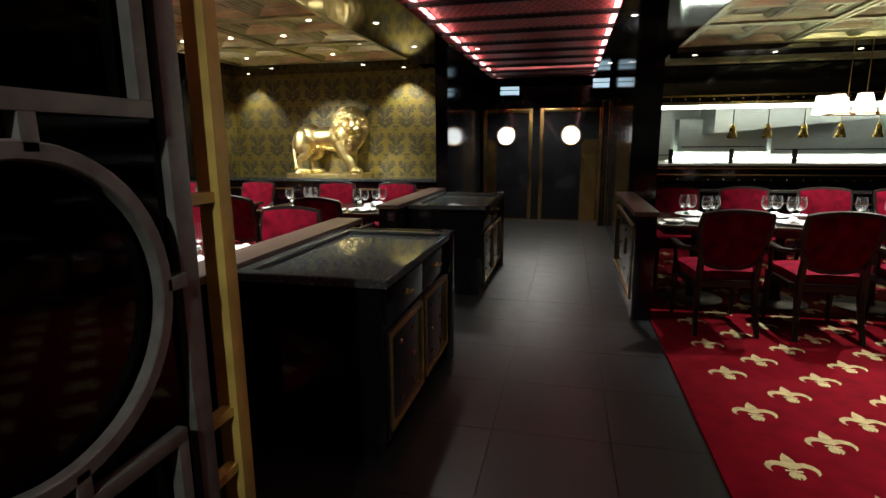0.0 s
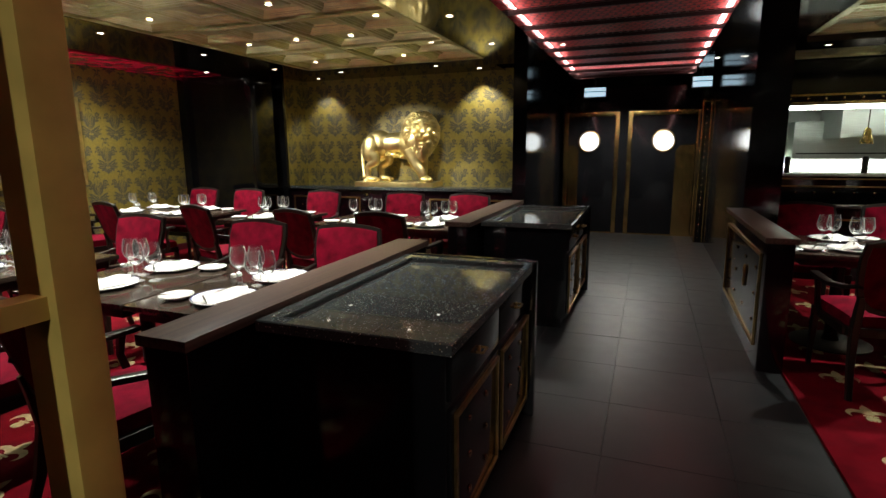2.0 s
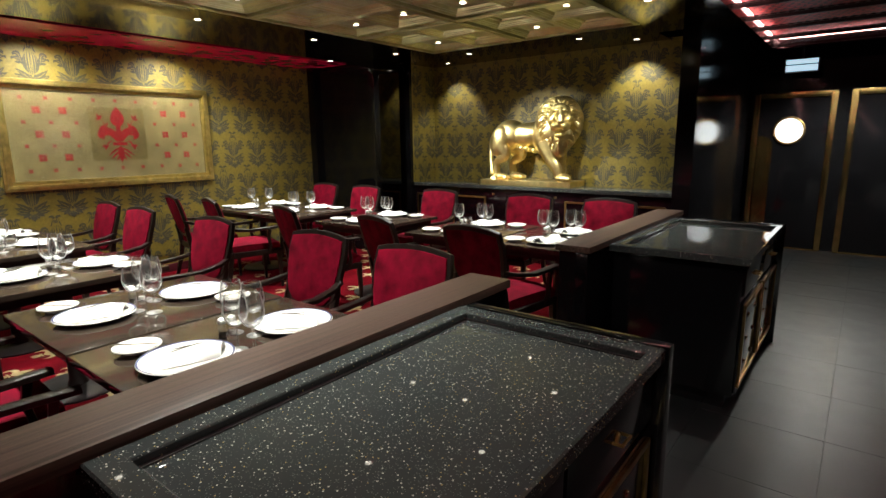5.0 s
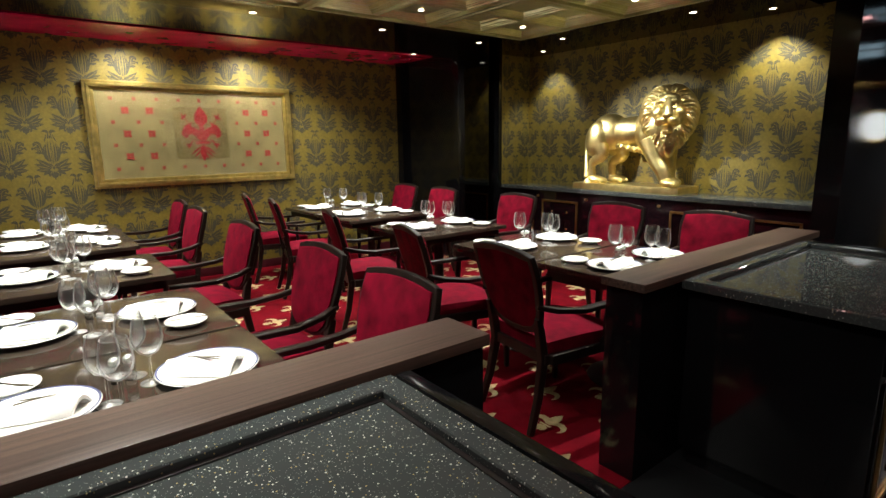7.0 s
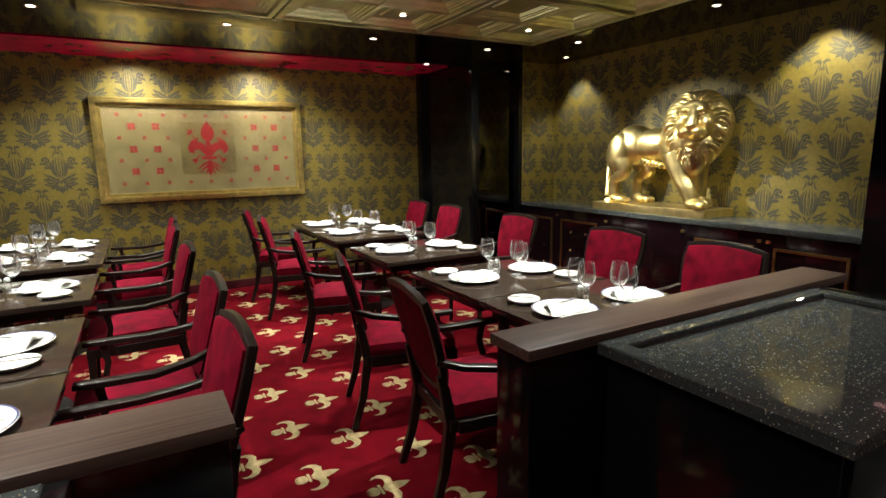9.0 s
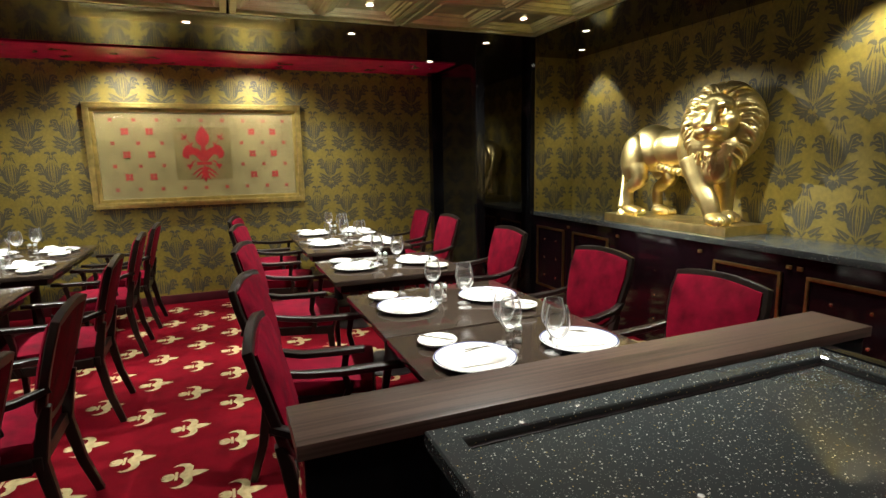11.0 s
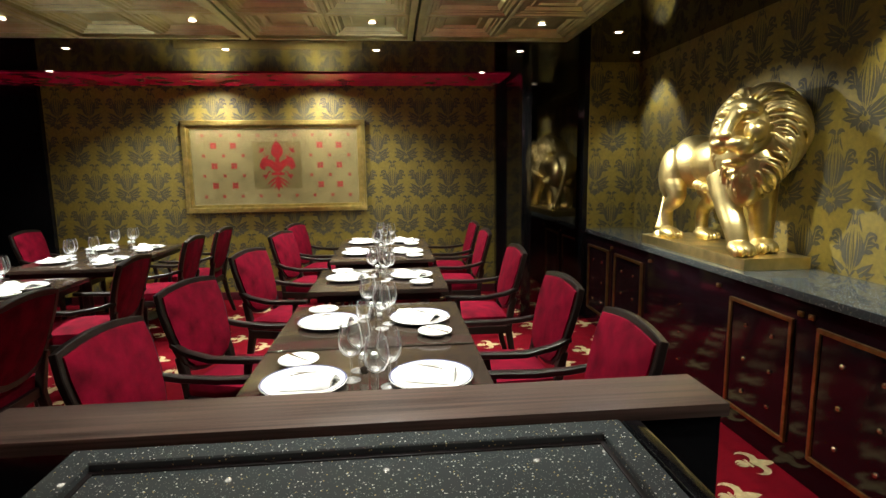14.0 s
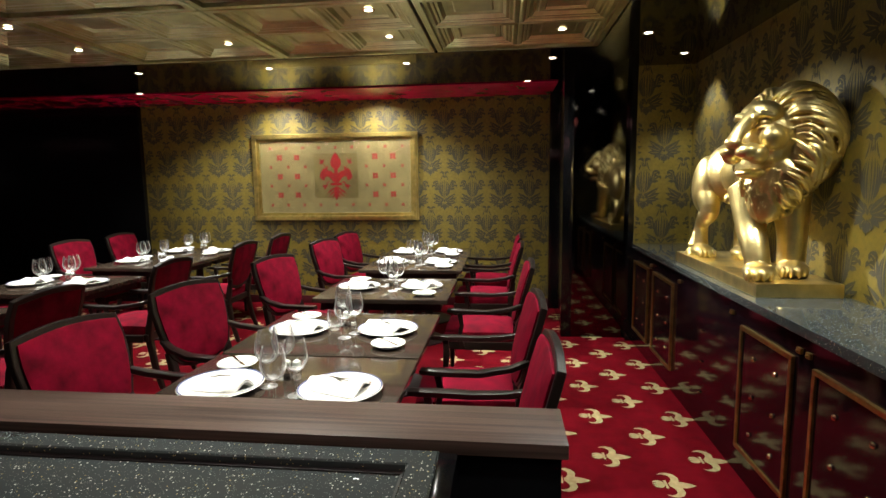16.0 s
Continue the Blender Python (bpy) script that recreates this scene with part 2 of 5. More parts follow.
def petal(x, y, angle, length, width, curl=0.0, tip=1.0, n=7):
    """A leaf outline that starts at x, y, runs at the angle (degrees from up) and bends by curl degrees."""
    left, right = [], []
    px, py, a = x, y, angle
    step = length / n
    for i in range(n + 1):
        f = i / n
        w = width / 2 * math.sin(math.pi * (f ** (0.75 / tip))) if 0 < f < 1 else 0.0
        ra = radians(a)
        dx, dy = math.sin(ra), math.cos(ra)
        left.append((px - dy * w, py + dx * w))
        right.append((px + dy * w, py - dx * w))
        px, py = px + dx * step, py + dy * step
        a += curl / n
    quads = []
    for i in range(n):
        quads.append((left[i], right[i], right[i + 1], left[i + 1]))
    return quads


def motif(petals, bars=()):
    """Leaf shapes and bars mirrored about the upright axis, as flat quads."""
    quads = []
    layer = 0
    for p in petals:
        q = petal(*p)
        quads += [(f, layer) for f in q]
        if abs(p[0]) > 1e-6 or abs(p[2]) > 1e-6 or abs(p[5] if len(p) > 5 else 0) > 1e-6:
            layer += 1
            quads += [(tuple((-a, b) for a, b in f[::-1]), layer) for f in q]
        layer += 1
    for x0, y0, x1, y1 in bars:
        quads.append((((x0, y0), (x1, y0), (x1, y1), (x0, y1)), layer))
    return quads


def scatter(name, quads, places, mat, parent, kind="stuff", label=""):
    """Many copies of a flat motif in one mesh; each place maps (u, v, lift) to the world; leaves lie a hair above one another."""
    verts, faces = [], []
    for f in places:
        for q, layer in quads:
            k = len(verts)
            verts += [f(u, v, layer * 0.00015) for u, v in q]
            faces.append((k, k + 1, k + 2, k + 3))
    me = bpy.data.meshes.new(name)
    me.from_pydata(verts, [], faces)
    me.materials.append(mat)
    ob = new(name, me)
    ob.parent = parent
    return tagged(ob, label, "", "", kind)


FLEUR = motif(
    [(0, 0.0, 0, 0.56, 0.24, 0, 0.85), (0.03, -0.01, 16, 0.74, 0.175, 222), (0.0, -0.06, 180, 0.27, 0.12), (0.03, -0.08, 138, 0.27, 0.10, 90)],
    [(-0.15, -0.075, 0.15, -0.02)])


# ---- structure ----
floor = slab("floor", -5.7, 8.0, -3.0, 11.5, -0.16, -0.02, M["grout"], "dark grout bed under the tiled aisle", "floor")
carpet_left = slab("carpet_west", -5.44, -0.02, -2.95, 7.05, -0.02, 0.0, M["carpet"], "deep red carpet woven with cream fleurs", "carpet")
carpet_right = slab("carpet_east", 2.25, 7.9, -2.9, 8.2, -0.02, 0.0, M["carpet"], "deep red carpet woven with cream fleurs", "carpet")


def fleur_places(x0, x1, y0, y1, ox, oy, size):
    out = []
    p = 0.265
    for i in range(-60, 60):
        for j in range(-60, 60):
            x, y = ox + i * p, oy + j * p
            if (i + j) % 2 == 0 and x0 < x < x1 and y0 < y < y1:
                out.append(lambda u, v, h, x=x, y=y: (x + u * size, y + v * size, 0.0025 + h))
    return out


scatter("woven_fleurs", FLEUR, fleur_places(-5.35, -0.12, 5.15, 6.95, -1.705, 6.875, 0.25) + fleur_places(-5.35, -0.12, -0.6, 5.05, -1.389, 3.762, 0.25), M["fleur"], carpet_left, label="cream woven fleur motifs")
scatter("woven_fleurs", FLEUR, fleur_places(2.33, 7.0, -1.0, 7.0, 2.576, 2.267, 0.25), M["fleur"], carpet_right, label="cream woven fleur motifs")

# outer walls
slab("wall_west", -5.64, WALL_X, -3.0, 7.75, 0, 2.75, M["lacquer"], "black lacquered end wall", "wall")
slab("wall_south", -5.44, 8.0, -3.2, -3.0, 0, 2.75, M["lacquer"], "black lacquered closing wall", "wall")
slab("wall_north_niche", -5.44, -0.38, NICHE_Y, 7.70, 0, 2.75, M["lacquer"], "dark wall behind the papered niche", "wall")
slab("wall_corridor_west", -0.38, -0.20, 6.95, 9.8, 0, 2.75, M["lacquer"], "glossy black lacquered corridor wall", "wall")
slab("wall_corridor_east", 2.20, 2.50, 5.70, 9.8, 0, 2.75, M["lacquer"], "glossy black lacquered column wall", "wall")
slab("wall_doors", -0.6, 2.6, 9.86, 10.1, 0, 2.75, M["lacquer"], "black lacquered wall round the twin doors", "wall")
slab("wall_east", 7.9, 8.1, -3.0, 11.5, 0, 2.75, M["lacquer"], "black lacquered closing wall", "wall")
slab("pier_west", -5.44, -4.106, 6.37, 7.5, 0, 2.75, M["lacquer"], "wide black lacquered pier beside the papered wall", "pilaster")
slab("pier_west_trim", -5.43, -5.30, 6.30, 6.37, 0, 2.75, M["lacquer"], "black lacquered pilaster strip at the wallpaper's end", "pilaster", 0.004)
slab("pier_corner_trim", -4.20, -4.09, 6.33, 6.43, 0, 2.75, M["lacquer"], "black lacquered corner strip of the pier", "pilaster", 0.004)
slab("mirror_panel", -4.106, -4.098, 6.43, 6.94, 0, 2.75, M["mirror"], "smoked black mirror panel beside the niche", "mirror")
slab("pier_niche", -4.06, -4.0, 6.99, 7.50, 0, 2.75, M["lacquer"], "dark niche return", "wall")
slab("pier_niche_post", -4.10, -4.0, 6.94, 6.99, 0, 2.75, M["lacquer"], "black lacquered corner post", "pilaster")
slab("wall_west_panel", -5.44, -5.36, -3.0, 1.02, 0, 2.75, M["lacquer"], "black lacquered panel wall", "wall")
slab("baseboard", -5.44, -5.42, 1.1, 6.30, 0, 0.10, M["skirting"], "dark red painted skirting", "baseboard", 0.004)

# wallpapered skins
paper_w = slab("wallpaper_west", -5.44, -5.432, 1.02, 6.30, 0.10, 2.62, M["paper"], "gold wallpaper with grey damask flock", "wallpaper")
paper_n = slab("wallpaper_north", -4.0, -0.38, 7.490, 7.498, 0.96, 2.62, M["paper"], "gold wallpaper with grey damask flock", "wallpaper")
paper_r = slab("wallpaper_return", -3.998, -3.990, 6.99, 7.49, 0.96, 2.62, M["paper"], "gold wallpaper with grey damask flock", "wallpaper")

# the damask figure in motif units: a ribbed bud between scrolling leaves, winged leaves and curls below, a forked finial above
DAMASK = motif(
    [(0, -0.80, 0, 1.46, 0.12), (0.07, -0.78, 12, 1.42, 0.10, -24), (0.14, -0.72, 22, 1.30, 0.10, -46), (0.20, -0.64, 33, 1.16, 0.12, -70),
     (0.10, 0.70, -6, 0.40, 0.07), (0.34, 0.50, -30, 0.58, 0.07, 26), (0.05, 1.00, 12, 0.44, 0.17, 150), (0.0, 0.72, 0, 0.20, 0.09),
     (0.46, -0.22, 10, 0.82, 0.20, 4), (0.52, 0.26, 30, 0.46, 0.28, 80), (0.54, 0.06, 52, 0.42, 0.24, 60), (0.52, -0.14, 60, 0.34, 0.17, 60), (0.80, 0.50, 150, 0.26, 0.15, 40), (0.92, 0.24, 170, 0.22, 0.13, -40),
     (0.08, -1.00, 60, 0.98, 0.30, -14), (0.12, -1.04, 76, 0.92, 0.29, -14), (0.20, -1.10, 92, 0.76, 0.27, -8), (0.18, -1.14, 112, 0.50, 0.23, 30), (0.12, -1.18, 140, 0.34, 0.17, 50), (0.04, -0.94, 24, 0.30, 0.09, 40),
     (0.05, -1.24, 92, 0.42, 0.20, 130), (0.03, -1.32, 130, 0.32, 0.15, 120), (0, -1.18, 180, 0.54, 0.16), (0, -0.90, 180, 0.20, 0.14)])
VEINS = motif(
    [(0.16, -0.97, 60, 0.80, 0.040, -14), (0.22, -1.03, 77, 0.74, 0.040, -14), (0.30, -1.10, 93, 0.54, 0.036, -8), (0.0, -0.62, 0, 1.00, 0.036), (0.50, -0.10, 10, 0.58, 0.036, 4), (0.58, 0.30, 32, 0.32, 0.036, 70), (0.58, 0.08, 54, 0.28, 0.034, 50), (0.08, -1.24, 96, 0.28, 0.036, 110)])
DW, DH = 0.35, 0.868


def damask(parent, u0, u1, v0, v1, to_world, cu0, cv0):
    """Half-drop repeats of the damask over a rectangle; those that would pass its edges are trimmed off quad by quad."""
    verts, faces, slots = [], [], []
    quads = [(q, n, 0) for q, n in DAMASK] + [(q, n + 50, 1) for q, n in VEINS]
    for i in range(-34, 35):
        for j in range(-4, 5):
            cu, cv = cu0 + i * DW / 2, cv0 + j * DH + (i % 2) * DH / 2
            if not (u0 - 0.3 < cu < u1 + 0.3 and v0 - 0.4 < cv < v1 + 0.4):
                continue
            for q, layer, slot in quads:
                pts = [(cu + a * 0.156, cv + b * 0.166) for a, b in q]
                if all(u0 < a < u1 and v0 < b < v1 for a, b in pts):
                    k = len(verts)
                    verts += [to_world(a, b, layer * 0.00004) for a, b in pts]
                    faces.append((k, k + 1, k + 2, k + 3))
                    slots.append(slot)
    me = bpy.data.meshes.new("damask_flock")
    me.from_pydata(verts, [], faces)
    me.materials.append(M["flock"])
    me.materials.append(M["paper"])
    me.polygons.foreach_set("material_index", slots)
    ob = new("damask_flock", me)
    ob.parent = parent
    tagged(ob, "grey flocked damask pattern", kind="stuff")


damask(paper_w, 1.02, 6.30, 0.10, 2.62, lambda a, b, h: (-5.4305 + h, a, b), 3.62, 2.36)
damask(paper_n, -4.0, -0.38, 0.96, 2.62, lambda a, b, h: (a, 7.4885 - h, b), -0.985, 1.995)
damask(paper_r, 6.99, 7.49, 0.96, 2.62, lambda a, b, h: (-3.9885 + h, a, b), 7.24, 1.995)

# ceilings
CX0, CX1, CY0, CY1 = -3.20, -0.64, 0.10, 6.50
bm = bmesh.new()
box(bm, -5.44, CX0, -3.0, 7.5, CEIL, 2.70)
box(bm, CX0, CX1, CY1, 7.5, CEIL, 2.70)
box(bm, CX0, CX1, -3.0, CY0, CEIL, 2.70)
box(bm, CX1, 0.12, -3.0, 7.0, CEIL, 2.70)
single("ceiling_border", bm, M["soffit"], "polished black ceiling border that mirrors the room", "ceiling", "structure")
slab("ceiling_red_strip", -5.435, -4.60, -3.0, 6.32, 2.588, 2.597, M["red_soffit"], "red lacquered ceiling strip over the papered wall", "ceiling")
slab("ceiling_slab", -5.64, 8.1, -3.2, 11.6, 3.0, 3.1, M["lacquer"], "black slab above the ceilings", "ceiling")

# gilded coffers, all in one ceiling mesh
bm = bmesh.new()


def coffer_panel(bm, x0, y0, s, z):
    """A pressed tile: four square coffers with mitred stepped mouldings; some have a raised boss."""
    def ring(a0, b0, a1, b1, steps):
        rings = [[bm.verts.new((x, y, z + h)) for x, y in ((a0 + d, b0 + d), (a1 - d, b0 + d), (a1 - d, b1 - d), (a0 + d, b1 - d))] for d, h in steps]
        for p, q in zip(rings, rings[1:]):
            for k in range(4):
                bm.faces.new((p[k], p[(k + 1) % 4], q[(k + 1) % 4], q[k]))
        return rings[-1]
    g = 0.008
    x1, y1 = x0 + s - g, y0 + s - g
    x0, y0 = x0 + g, y0 + g
    inner = 0.045
    ring(x0, y0, x1, y1, ((0, 0.085), (0, 0.006), (0.006, 0.0), (inner, 0.0), (inner, 0.085)))
    h = (x1 - x0 - 2 * inner) / 2
    for i in range(2):
        for j in range(2):
            a, b = x0 + inner + i * h, y0 + inner + j * h
            steps = ((0.0, 0.030), (0.012, 0.022), (0.030, 0.022), (0.042, 0.034), (0.060, 0.034), (0.066, 0.042), (0.084, 0.042), (0.105, 0.064), (0.120, 0.064))
            if (i + j) % 2 == 0:
                steps += ((0.128, 0.055), (0.160, 0.055), (0.172, 0.070))
            else:
                steps += ((0.132, 0.072), (0.165, 0.072), (0.175, 0.062))
            bm.faces.new(ring(a, b, a + h, b + h, steps))


for i in range(2):
    for j in range(5):
        coffer_panel(bm, CX0 + 1.28 * i, CY0 + 1.28 * j, 1.28, CEIL)
single("ceiling_coffers", bm, M["coffer"], "aged gilded coffered ceiling panels with stepped mouldings", "ceiling", "structure")
slab("ceiling_coffer_backing", CX0, CX1, CY0, CY1, CEIL + 0.09, 2.74, M["lacquer"], "black gap above the gilded panels", "ceiling")

# corridor ceiling: red stretched panels behind black fretwork, lit from the edges
bm = bmesh.new()
box(bm, 0.12, 1.92, -1.0, 9.05, 2.75, 2.77)
single("ceiling_corridor", bm, M["red_panel"], "red fabric ceiling panels over the aisle", "ceiling", "structure")
bm = bmesh.new()
for k in range(14):
    y = 9.05 - 0.64 * k
    box(bm, 0.14, 1.90, y - 0.03, y, 2.615, 2.66)
random.seed(4)
for k in range(13):
    ya, yb = 9.05 - 0.64 * (k + 1) + 0.01, 9.05 - 0.64 * k - 0.06
    n = 24
    for i in range(n):
        for j in range(7):
            x = 0.16 + 1.72 * (i + 0.5 * (j % 2)) / n
            y = ya + (yb - ya) * (j + 0.5) / 7
            if y < 2.2:
                continue
            r = 0.040
            pts = [(x + r * 1.15 * math.cos(a * math.pi / 3), y + r * math.sin(a * math.pi / 3)) for a in range(6)]
            for (ax, ay), (bx, by) in zip(pts[:4], pts[1:]):
                d = Vector((bx - ax, by - ay, 0)).normalized() * 0.0065
                vs = [bm.verts.new(p) for p in ((ax - d.y, ay + d.x, 2.64), (ax + d.y, ay - d.x, 2.64), (bx + d.y, by - d.x, 2.64), (bx - d.y, by + d.x, 2.64))]
                bm.faces.new(vs)
single("ceiling_fretwork", bm, M["lattice"], "black honeycomb fretwork and beams under the red ceiling", "ceiling", "structure", smooth=False)
for x in (0.15, 1.885):
    bm = bmesh.new()
    box(bm, x - 0.006, x + 0.010, -0.9, 9.0, 2.70, 2.715)
    single("light_strip", bm, M["cove"], "pinkish light strip along the red ceiling's edge", "light strip")
bm = bmesh.new()
box(bm, 0.2, 1.85, 9.02, 9.04, 2.70, 2.715)
single("light_strip", bm, M["cove"], "pinkish light strip across the red ceiling's end", "light strip")
slab("ceiling_corridor_edge_west", 0.12, 0.14, -3.0, 9.05, CEIL, 2.90, M["lacquer"], "black edge of the red ceiling", "ceiling")
slab("ceiling_corridor_edge_east", 1.90, 2.6, -3.0, 9.86, 2.60, 2.90, M["soffit"], "polished black ceiling border", "ceiling")
slab("ceiling_corridor_end", -0.6, 1.90, 9.05, 9.86, 2.60, 2.90, M["soffit"], "polished black ceiling before the doors", "ceiling")
slab("ceiling_corridor_west", -0.2, 0.12, 7.0, 9.05, 2.60, 2.70, M["soffit"], "polished black ceiling border", "ceiling")


# ---- twin doors with portholes ----
def porthole_door(x0, x1, brass_left):
    d = root("door_1", "black double-swing door with lit porthole and brass surround", "door", "twin doors")
    d["kind"] = "structure"
    bm = bmesh.new()
    box(bm, x0, x0 + 0.07, 9.79, 9.86, 0, 2.12, 0.006)
    box(bm, x1 - 0.07, x1, 9.79, 9.86, 0, 2.12, 0.006)
    box(bm, x0 + 0.07, x1 - 0.07, 9.79, 9.86, 2.05, 2.12, 0.006)
    box(bm, x0 + 0.07, x1 - 0.07, 9.80, 9.86, 0.0, 0.02)
    part("door_frame", bm, M["brass"], d, "polished brass frame")
    bm = bmesh.new()
    box(bm, x0 + 0.075, x1 - 0.075, 9.81, 9.855, 0.02, 2.045, 0.004)
    part("door_leaf", bm, M["lacquer"], d)
    cx = (x0 + x1) / 2 - (0.03 if brass_left else -0.0)
    ring = [(cx + 0.175 * math.cos(a * math.pi / 16), 9.80, 1.62 + 0.175 * math.sin(a * math.pi / 16)) for a in range(32)]
    bm = bmesh.new()
    sweep(bm, ring, 0.03, n=8, up=(0, 1, 0), closed=True)
    part("porthole_ring", bm, M["brass_line"], d)
    bm = bmesh.new()
    bmesh.ops.create_cone(bm, cap_ends=True, segments=32, radius1=0.17, radius2=0.17, depth=0.012, matrix=pose(cx, 9.804, 1.62, 90))
    part("porthole_glass", bm, M["porthole_glow"], d, "frosted porthole glass lit from behind")
    a, b = (x0 + 0.085, x0 + 0.26) if brass_left else (x1 - 0.38, x1 - 0.085)
    bm = bmesh.new()
    prof = [(a, 0.02), (b, 0.02)]
    r = 0.12
    ins, sgn = (b, -1) if brass_left else (a, 1)
    top = 1.55
    arc = [(ins + sgn * r * (1 - math.cos(t * math.pi / 12)), top - r + r * math.sin(t * math.pi / 12)) for t in range(7)]
    prof = ([(a, 0.02), (b, 0.02)] + arc + [(a, top)]) if brass_left else ([(b, 0.02), (b, top)] + arc[::-1] + [(a, 0.02)])
    f = bm.faces.new([bm.verts.new((x, 9.808, z)) for x, z in prof])
    ex = bmesh.ops.extrude_face_region(bm, geom=[f])
    bmesh.ops.translate(bm, verts=[v for v in ex["geom"] if isinstance(v, bmesh.types.BMVert)], vec=(0, -0.006, 0))
    part("push_plate", bm, M["brass"], d, "round-shouldered brass push plate")
    bm = bmesh.new()
    hx = b - 0.05 if brass_left else a + 0.05
    sweep(bm, [(hx, 9.80, 0.95), (hx, 9.755, 0.97), (hx, 9.755, 1.23), (hx, 9.80, 1.25)], 0.018)
    part("door_handle", bm, M["brass"], d)
    return d


porthole_door(-0.12, 0.82, True)
porthole_door(0.96, 2.12, False)

# studded brass jamb at the corridor's end
stud = root("door_2", "black jamb with brass edges and a row of studs", "door frame")
stud["kind"] = "structure"
bm = bmesh.new()
box(bm, 2.06, 2.198, 9.20, 9.80, 0, 2.20, 0.003)
part("jamb", bm, M["lacquer"], stud)
bm = bmesh.new()
box(bm, 2.056, 2.074, 9.185, 9.215, 0, 2.21, 0.003)
box(bm, 2.172, 2.19, 9.185, 9.199, 0, 2.21, 0.003)
box(bm, 2.074, 2.172, 9.185, 9.199, 2.19, 2.21, 0.003)
part("brass_edge", bm, M["brass"], stud, "brass edging")
for z in np.arange(0.08, 2.15, 0.105):
    bm = bmesh.new()
    ball(bm, (2.123, 9.196, float(z)), (0.013, 0.008, 0.013), seg=8, rings=5)
    part("stud", bm, M["nail"], stud)


def exit_sign_or_reflection(x, y, z, w):
    s = root("exit_sign_or_reflection", "small lit blue-white sign box under the ceiling; the narrower one is its reflection", "sign", "lit signs")
    bm = bmesh.new()
    box(bm, x - w / 2 - 0.012, x + w / 2 + 0.012, y, y + 0.05, z - 0.085, z + 0.085, 0.006)
    part("housing", bm, M["lattice"], s)
    bm = bmesh.new()
    box(bm, x - w / 2, x + w / 2, y - 0.006, y - 0.001, z - 0.072, z + 0.002)
    box(bm, x - w / 2, x + w / 2, y - 0.006, y - 0.001, z + 0.016, z + 0.072)
    part("sign_face", bm, M["sign"], s, "pale blue lit face")
    bm = bmesh.new()
    box(bm, x - 0.01, x + 0.01, y + 0.015, y + 0.035, z + 0.085, CEIL)
    part("hanger", bm, M["lattice"], s)


exit_sign_or_reflection(0.42, 9.4, 2.42, 0.34)
# a second glowing box stands for the first sign's reflection
exit_sign_or_reflection(2.0, 8.9, 2.46, 0.26)


# ---- service consoles and dividing walls ----
def divider(y0, y1):
    d = root("divider", "black panelled dividing wall with dark wood ledge", "divider", "aisle dividers")
    bm = bmesh.new()
    box(bm, -0.195, -0.015, y0 + 0.015, y1 - 0.015, 0, 0.884, 0.003)
    part("panel_wall", bm, M["lacquer"], d)
    bm = bmesh.new()
    box(bm, -0.215, 0.0, y0, y1, 0.886, 0.924, 0.004)
    part("ledge", bm, M["wenge"], d, "brown wenge-grained ledge")
    return d


divider(1.045, 3.05)
divider(3.925, 5.925)


def cabinet_front(parent, x, ya, yb, zt):
    """Two drawers over two framed doors on the aisle side, facing +x."""
    mid = (ya + yb) / 2
    for a, b in ((ya + 0.03, mid - 0.01), (mid + 0.01, yb - 0.03)):
        bm = bmesh.new()
        box(bm, x, x + 0.014, a, b, zt - 0.20, zt - 0.04, 0.003)
        dr = part("drawer", bm, M["lacquer"], parent)
        bm = bmesh.new()
        c = (a + b) / 2
        sweep(bm, [(x + 0.014, c - 0.03, zt - 0.12), (x + 0.04, c - 0.03, zt - 0.12), (x + 0.04, c + 0.03, zt - 0.12), (x + 0.014, c + 0.03, zt - 0.12)], 0.010)
        ball(bm, (x + 0.016, c, zt - 0.12), (0.006, 0.018, 0.018), seg=10, rings=6)
        part("drawer_pull", bm, M["brass_line"], dr)
        bm = bmesh.new()
        box(bm, x, x + 0.012, a, b, 0.10, zt - 0.23, 0.003)
        do = part("door", bm, M["lacquer"], parent)
        bm = bmesh.new()
        z0, z1 = 0.13, zt - 0.25
        for u0, u1, v0, v1 in ((a + 0.02, b - 0.02, z0, z0 + 0.022), (a + 0.02, b - 0.02, z1 - 0.022, z1), (a + 0.02, a + 0.042, z0 + 0.022, z1 - 0.022), (b - 0.042, b - 0.02, z0 + 0.022, z1 - 0.022)):
            box(bm, x + 0.012, x + 0.024, u0, u1, v0, v1, 0.004)
        part("brass_frame", bm, M["brass_line"], do, "aged brass moulding frame")
        for k in range(3):
            for s in (0.32, 0.68):
                bm = bmesh.new()
                ball(bm, (x + 0.014, a + (b - a) * s, z0 + 0.10 + k * (z1 - z0 - 0.2) / 2), (0.008, 0.014, 0.014), seg=10, rings=6)
                part("stud", bm, M["nail"], do)


